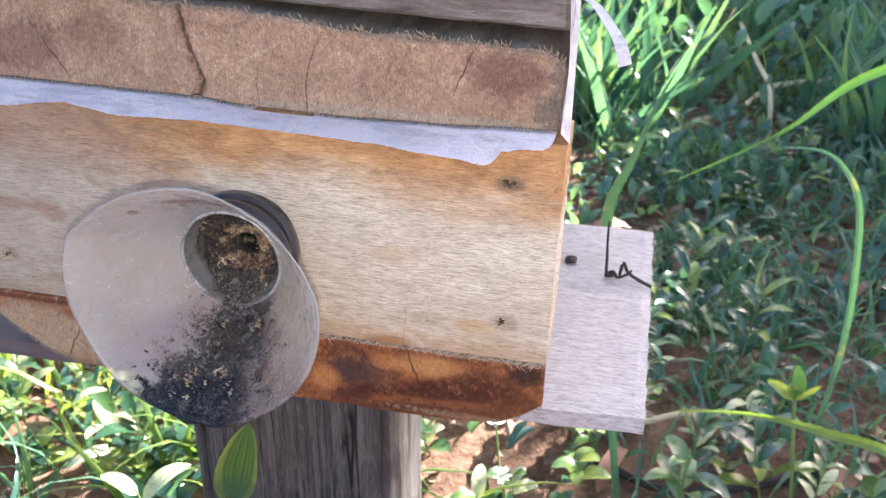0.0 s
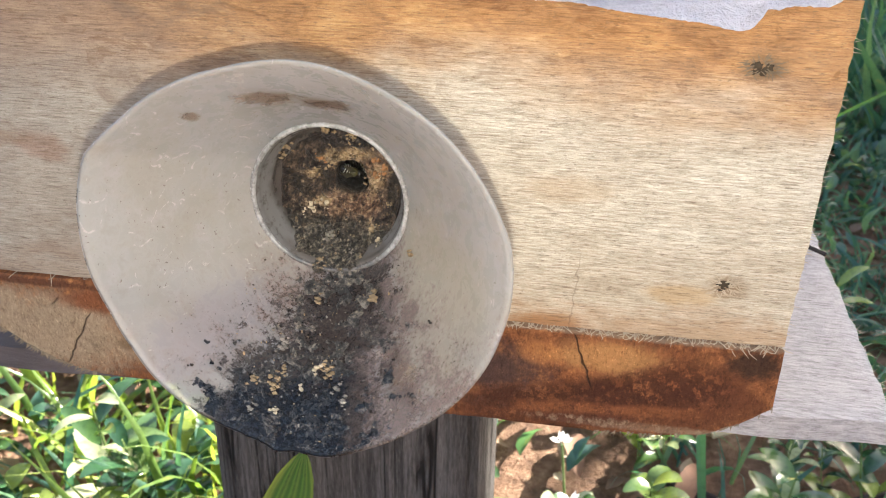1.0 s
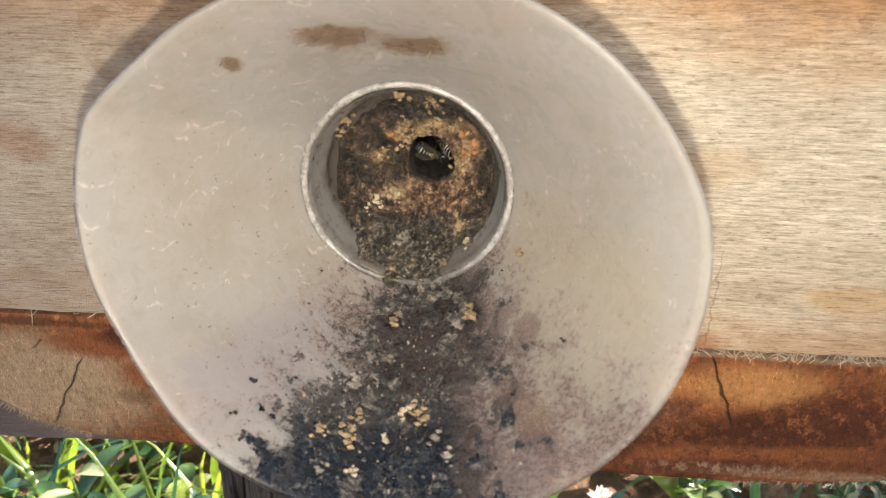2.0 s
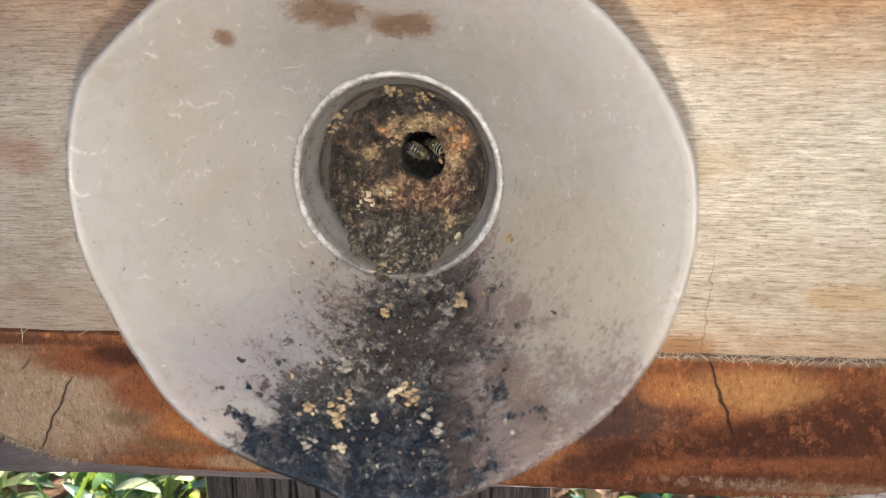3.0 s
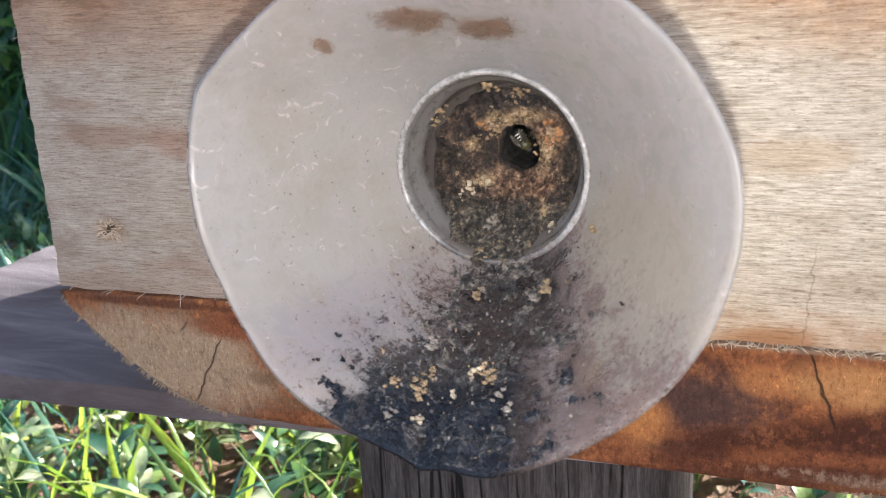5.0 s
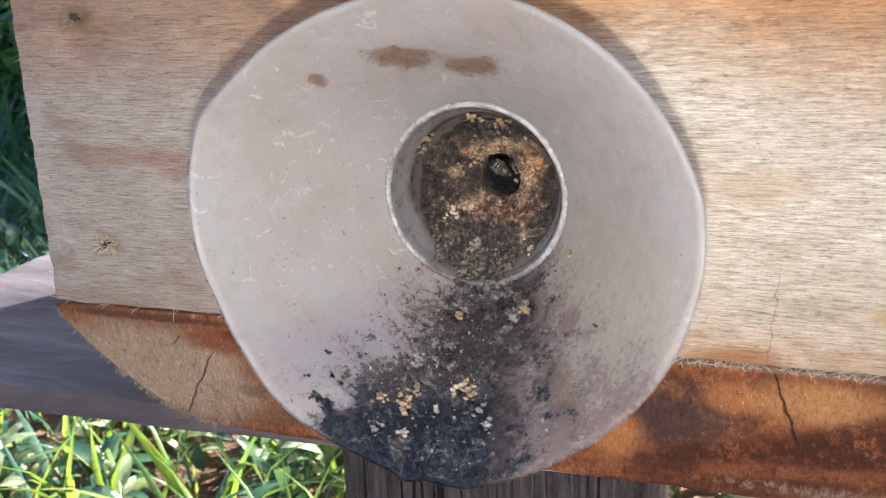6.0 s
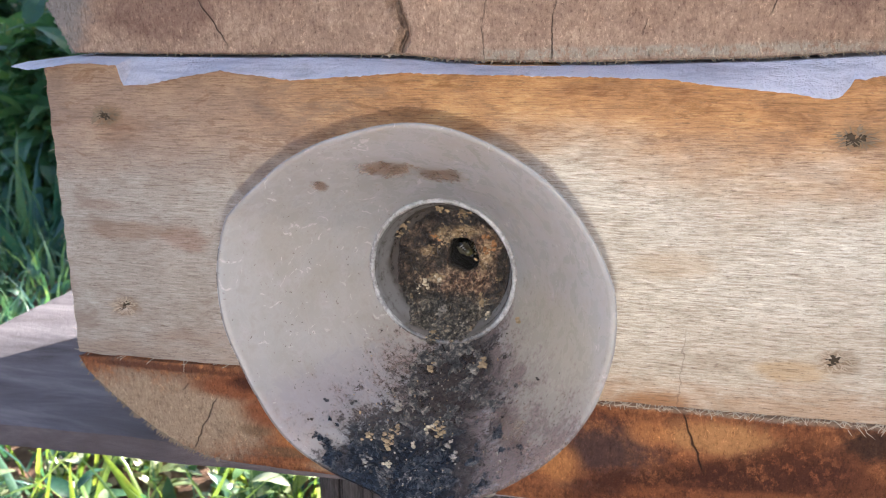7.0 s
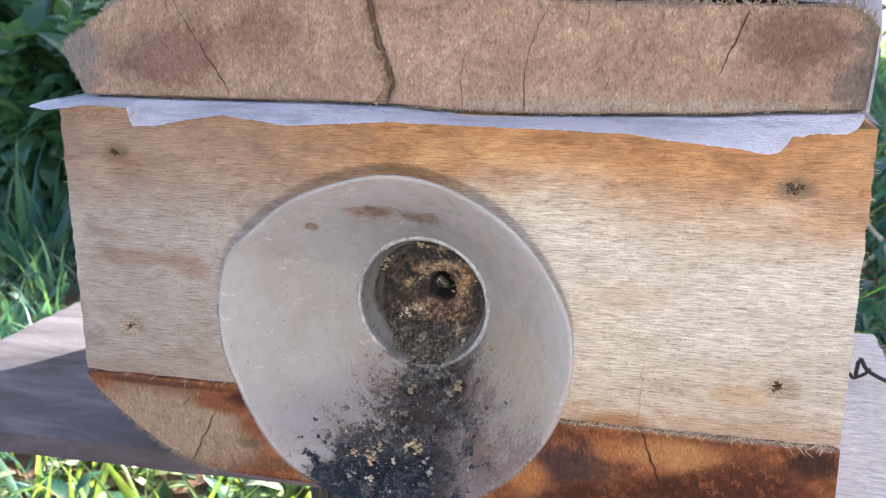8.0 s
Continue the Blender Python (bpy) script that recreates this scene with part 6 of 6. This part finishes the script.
# ---- grass and low herbs: far too many to count ----
def scatter(name, label, template, faces, places, mat):
    """One mesh of many alike pieces: template (n, 3), places a list of 4 x 4 matrices as rows."""
    T = np.asarray(template)
    M = np.asarray(places)
    V = np.einsum("pij,nj->pni", M[:, :3, :3], T) + M[:, None, :3, 3]
    F = np.asarray(faces)[None] + (np.arange(len(M)) * len(T))[:, None, None]
    me = bpy.data.meshes.new(name)
    me.from_pydata(V.reshape(-1, 3), [], F.reshape(-1, F.shape[2]).tolist())
    me.materials.append(mat)
    me.shade_smooth()
    tagged(new(name, me), label, name.split("_")[-1], kind="stuff")


def template(curve, width, fold, n=5):
    vs, fs = [], []
    for i in range(n + 1):
        t = i / n
        p, w = Vector(curve(t)), width(t)
        vs += [(-w, p.y - w * fold, p.z), (0, p.y, p.z), (w, p.y - w * fold, p.z)]
    for i in range(n):
        a = 3 * i
        fs += [(a, a + 1, a + 4, a + 3), (a + 1, a + 2, a + 5, a + 4)]
    return vs, fs


def place_grass(count, xr, yr, seed, h0, h1, lean=16):
    r = np.random.RandomState(seed)
    out = []
    while len(out) < count:
        tx, ty = r.uniform(*xr), r.uniform(*yr)
        if noise.noise((tx * 5, ty * 5, seed)) < -0.12:
            continue
        for k in range(r.randint(5, 14)):
            x, y = tx + r.normal(0, 0.012), ty + r.normal(0, 0.012)
            if not clear_of(x, y) or (abs(x) < 0.16 and y < 0.2 and h1 > 0.16):
                continue
            s = r.uniform(h0, h1)
            m = pose(x, y, height(x, y) - 0.003, r.normal(0, lean), r.normal(0, lean), r.uniform(0, 360)) @ Matrix.Diagonal((s * r.uniform(0.7, 1.3), s, s, 1))
            out.append(m)
    return out


bl = template(lambda t: (0, -0.55 * t ** 2.2, t - 0.25 * t ** 3), grassy(0.022), 0.4)
scatter("tall_grass", "dense green grass blades in tufts", *bl, place_grass(6000, (0.04, 1.3), (0.55, 2.2), 3, 0.045, 0.11, 32), GRASS)
fb = template(lambda t: (0, -0.75 * t ** 2, t - 0.42 * t ** 3), grassy(0.026), 0.4)
scatter("short_grass", "short arching green grass blades in tufts", *fb, place_grass(2000, (0.13, 0.95), (0.28, 1.1), 13, 0.035, 0.095, 26), GRASS)
scatter("straw_grass", "sunlit yellow and straw-coloured grass blades", *bl, place_grass(700, (0.0, 1.6), (1.08, 2.0), 14, 0.07, 0.16, 32), YELLOW)
scatter("left_grass", "green and yellowish grass blades behind the plank", *bl, [m for k, m in enumerate(place_grass(6500, (-1.2, 0.02), (0.10, 1.3), 4, 0.05, 0.14)) if m.translation.y > 0.5 or m.translation.x < -0.6 or k % 8 == 0], GRASS)
scatter("sunlit_grass", "yellow-green grass blades with low sunlight put into their colour", *bl, place_grass(300, (-0.55, 0.16), (0.10, 0.55), 8, 0.07, 0.17), YELLOW)
scatter("far_grass", "grass and weeds further off", *template(lambda t: (0, -0.45 * t ** 2, t), grassy(0.035), 0.4, 4), place_grass(15000, (-3.6, 2.2), (0.9, 4.2), 5, 0.10, 0.26), GRASS)


def place_herb(count, xr, yr, seed, s0, s1, top):
    r = np.random.RandomState(seed)
    out = []
    while len(out) < count:
        x, y = r.uniform(*xr), r.uniform(*yr)
        if noise.noise((x * 4, y * 4, seed + 9)) < -0.1 or not clear_of(x, y):
            continue
        s = r.uniform(s0, s1)
        out.append(pose(x, y, height(x, y) + r.uniform(0.0, top), r.uniform(-75, -15), r.uniform(-25, 25), r.uniform(0, 360)) @ Matrix.Diagonal((s, s, s, 1)))
    return out


hb = template(lambda t: (0, -0.15 * math.sin(math.pi * t), t), lance(0.24), 0.3)
scatter("low_herb", "low green herb leaves covering the soil", *hb, [m for k, m in enumerate(place_herb(8000, (-1.2, 1.1), (0.06, 1.6), 6, 0.012, 0.032, 0.05)) if (m.translation.y > 0.8 or (m.translation.x < 0.1 and m.translation.y > 0.45) or k % 4 == 0)], HERB)
scatter("broad_herb", "broad green herb leaves among the grass", *hb, place_herb(1000, (0.10, 1.2), (0.55, 1.7), 16, 0.016, 0.032, 0.05), HERB)
scatter("far_herb", "leafy undergrowth further off", *hb, place_herb(9000, (-3.6, 2.2), (1.0, 4.4), 7, 0.025, 0.06, 0.14), HERB)


def shrub(x, y, h, w, seed):
    """A bush: forked limbs and a crown of small leaves with gaps."""
    r = random.Random(seed)
    ob = thing("shrub", (x, y, 0), "dark green leafy shrub standing beyond the grass", "shrub", "shrubs beyond the grass")
    tips = []
    for k in range(7):
        a = r.uniform(0, 6.28)
        q = Vector((x + math.cos(a) * w * r.uniform(0.2, 0.6), y + math.sin(a) * w * r.uniform(0.2, 0.6), h * r.uniform(0.5, 0.95)))
        base = Vector((x + math.cos(a) * 0.03, y + math.sin(a) * 0.03, -0.02))
        part("limb", tube(smooth_path([base, base.lerp(q, 0.5) + Vector((0, 0, h * 0.08)), q], 4), [0.016 - 0.0015 * i for i in range(9)], 6), POST, ob)
        tips += [base.lerp(q, t) + Vector((0, 0, h * 0.05)) for t in (0.25, 0.5, 0.75, 1.0)]
    bm_v, bm_f = [], []
    T, F = hb
    for tip in tips:
        rad = w * r.uniform(0.22, 0.38)
        for k in range(75):
            d = Vector((r.gauss(0, 1), r.gauss(0, 1), r.gauss(0, 0.8))).normalized() * rad * r.random() ** 0.45
            s = r.uniform(0.04, 0.085)
            m = Matrix.Translation(tip + d) @ pose(0, 0, 0, r.uniform(-120, -20), r.uniform(-40, 40), r.uniform(0, 360)) @ Matrix.Diagonal((s, s, s, 1))
            o = len(bm_v)
            bm_v += [m @ Vector(v) for v in T]
            bm_f += [tuple(i + o for i in f) for f in F]
    me = bpy.data.meshes.new("crown")
    me.from_pydata([v - Vector((x, y, 0)) for v in bm_v], [], bm_f)
    me.materials.append(SHRUB)
    crown = new("crown", me)
    crown.parent = ob
    return ob


for k, (x, y, h, w) in enumerate(((-0.98, 1.15, 0.34, 0.26), (-1.25, 1.35, 0.5, 0.34), (-0.75, 1.5, 0.42, 0.3), (-1.05, 1.85, 0.6, 0.4), (-1.35, 1.75, 0.75, 0.45), (-2.1, 2.3, 1.1, 0.7), (-3.1, 2.4, 1.3, 0.8), (-1.5, 3.1, 1.2, 0.8), (-2.6, 3.9, 1.6, 1.0), (-4.4, 3.6, 1.7, 1.0), (0.9, 3.0, 0.9, 0.6), (0.2, 3.6, 1.1, 0.8), (-0.6, 3.9, 1.2, 0.8), (2.2, 3.2, 1.2, 0.8))):
    shrub(x, y, h, w, 50 + k)


def tree(x, y, h, w, seed, first=0.45):
    """An unseen tree, added to shade the grass: tapered trunk, limbs and a loose crown."""
    r = random.Random(seed)
    size = min(1.0, w / 0.8)
    ob = thing("tree", (x, y, 0), "tall leafy tree out of view, added to shade the grass", "tree", "trees round the grass")
    part("trunk", tube(smooth_path([(x, y, -0.1), (x + 0.05, y, h * 0.3), (x - 0.03, y + 0.05, h * 0.62), (x, y, h * 0.95)], 4), [(0.11 - 0.0075 * i) * size for i in range(13)], 10), POST, ob)
    V, F = [], []
    T, Q = hb
    for k in range(16):
        a = 2.4 * k
        b = Vector((x, y, h * (first + (0.93 - first) * k / 15)))
        q = b + Vector((math.cos(a) * w * r.uniform(0.5, 0.8), math.sin(a) * w * r.uniform(0.5, 0.8), h * r.uniform(0.0, 0.14)))
        part("limb", tube(smooth_path([b, b.lerp(q, 0.5) + Vector((0, 0, 0.08)), q], 3), [(0.035 - 0.004 * i) * size for i in range(7)], 6), POST, ob)
        for t in (0.35, 0.6, 0.8, 1.0):
            c = b.lerp(q, t)
            rad = w * r.uniform(0.2, 0.32)
            for j in range(75):
                d = Vector((r.gauss(0, 1), r.gauss(0, 1), r.gauss(0, 0.7))).normalized() * rad * r.random() ** 0.4
                z = r.uniform(0.14, 0.26) * size
                m = Matrix.Translation(c + d) @ pose(0, 0, 0, r.uniform(-120, -20), r.uniform(-40, 40), r.uniform(0, 360)) @ Matrix.Diagonal((z, z, z, 1))
                o = len(V)
                V += [m @ Vector(v) - Vector((x, y, 0)) for v in T]
                F += [tuple(i + o for i in f) for f in Q]
    me = bpy.data.meshes.new("crown")
    me.from_pydata(V, [], F)
    me.materials.append(SHRUB)
    crown = new("crown", me)
    crown.parent = ob


def down_sun(d, u):
    """A place on the ground d metres towards the sun and u metres across to its right."""
    return d * 0.529 + u * 0.849, d * 0.849 - u * 0.529


for k, (d, u, h, w, first) in enumerate(((4.6, 0.05, 3.40, 0.64, 0.85), (2.47, -0.04, 1.02, 0.34, 0.72), (5.0, -0.42, 2.05, 0.56, 0.72), (5.4, 2.6, 3.4, 1.5, 0.45), (6.4, -1.9, 5.0, 1.25, 0.45), (7.0, -4.0, 5.4, 1.5, 0.45))):
    tree(*down_sun(d, u), h, w, 90 + k, first)


ch = template(lambda t: (0, -0.12 * t * t, t), lance(0.3), 0.5, 3)
scatter("leaf_litter", "dry brown and tan leaf litter on the soil", *ch, [pose(x, y, height(x, y) + 0.004, -80 + dx, dy, a) @ Matrix.Diagonal((q, q, q, 1)) for x, y, dx, dy, a, q in ((rnd.uniform(-0.7, 0.8), rnd.uniform(0.02, 0.9), rnd.uniform(-25, 25), rnd.uniform(-30, 30), rnd.uniform(0, 360), rnd.uniform(0.008, 0.03)) for k in range(1500)) if clear_of(x, y)], LITTER)


def motions():
    walk(TORCH, [(t, look(eye, target, roll) @ Matrix.Translation((0, -0.013, 0.002))) for t, eye, target, roll in PATH])
    A, B = (0.0082, -0.0062, 0.3386), (0.0109, -0.0040, 0.3398)
    walk(BEE_A, [(t, pose(A[0] + dx, A[1], A[2] + dz, 90 + rx, ry, rz)) for t, dx, dz, rx, ry, rz in (
        (0.0, 0, 0, 0, 20, 30), (2.0, 0, 0.0003, 10, 30, 30), (3.5, 0, 0, 0, 40, 20), (4.5, 0.0012, 0.0004, 10, 60, 10), (6.0, 0.0004, 0.0004, 0, 40, 25), (7.0, 0.0010, 0.0002, 10, 50, 20), (8.0, 0.0005, 0, 0, 40, 25))])
    walk(BEE_B, [(t, pose(B[0] + dx, B[1], B[2] + dz, 60 + rx, ry, rz)) for t, dx, dz, rx, ry, rz in (
        (0.0, 0, 0, 0, -20, 150), (2.0, 0, -0.0003, 0, -20, 140), (3.5, -0.0004, -0.0004, 0, -10, 150), (4.5, 0.0004, 0.0005, 10, 10, 150), (6.0, -0.0003, -0.0003, 0, -10, 140), (8.0, 0, 0, 0, -10, 150))])


motions()
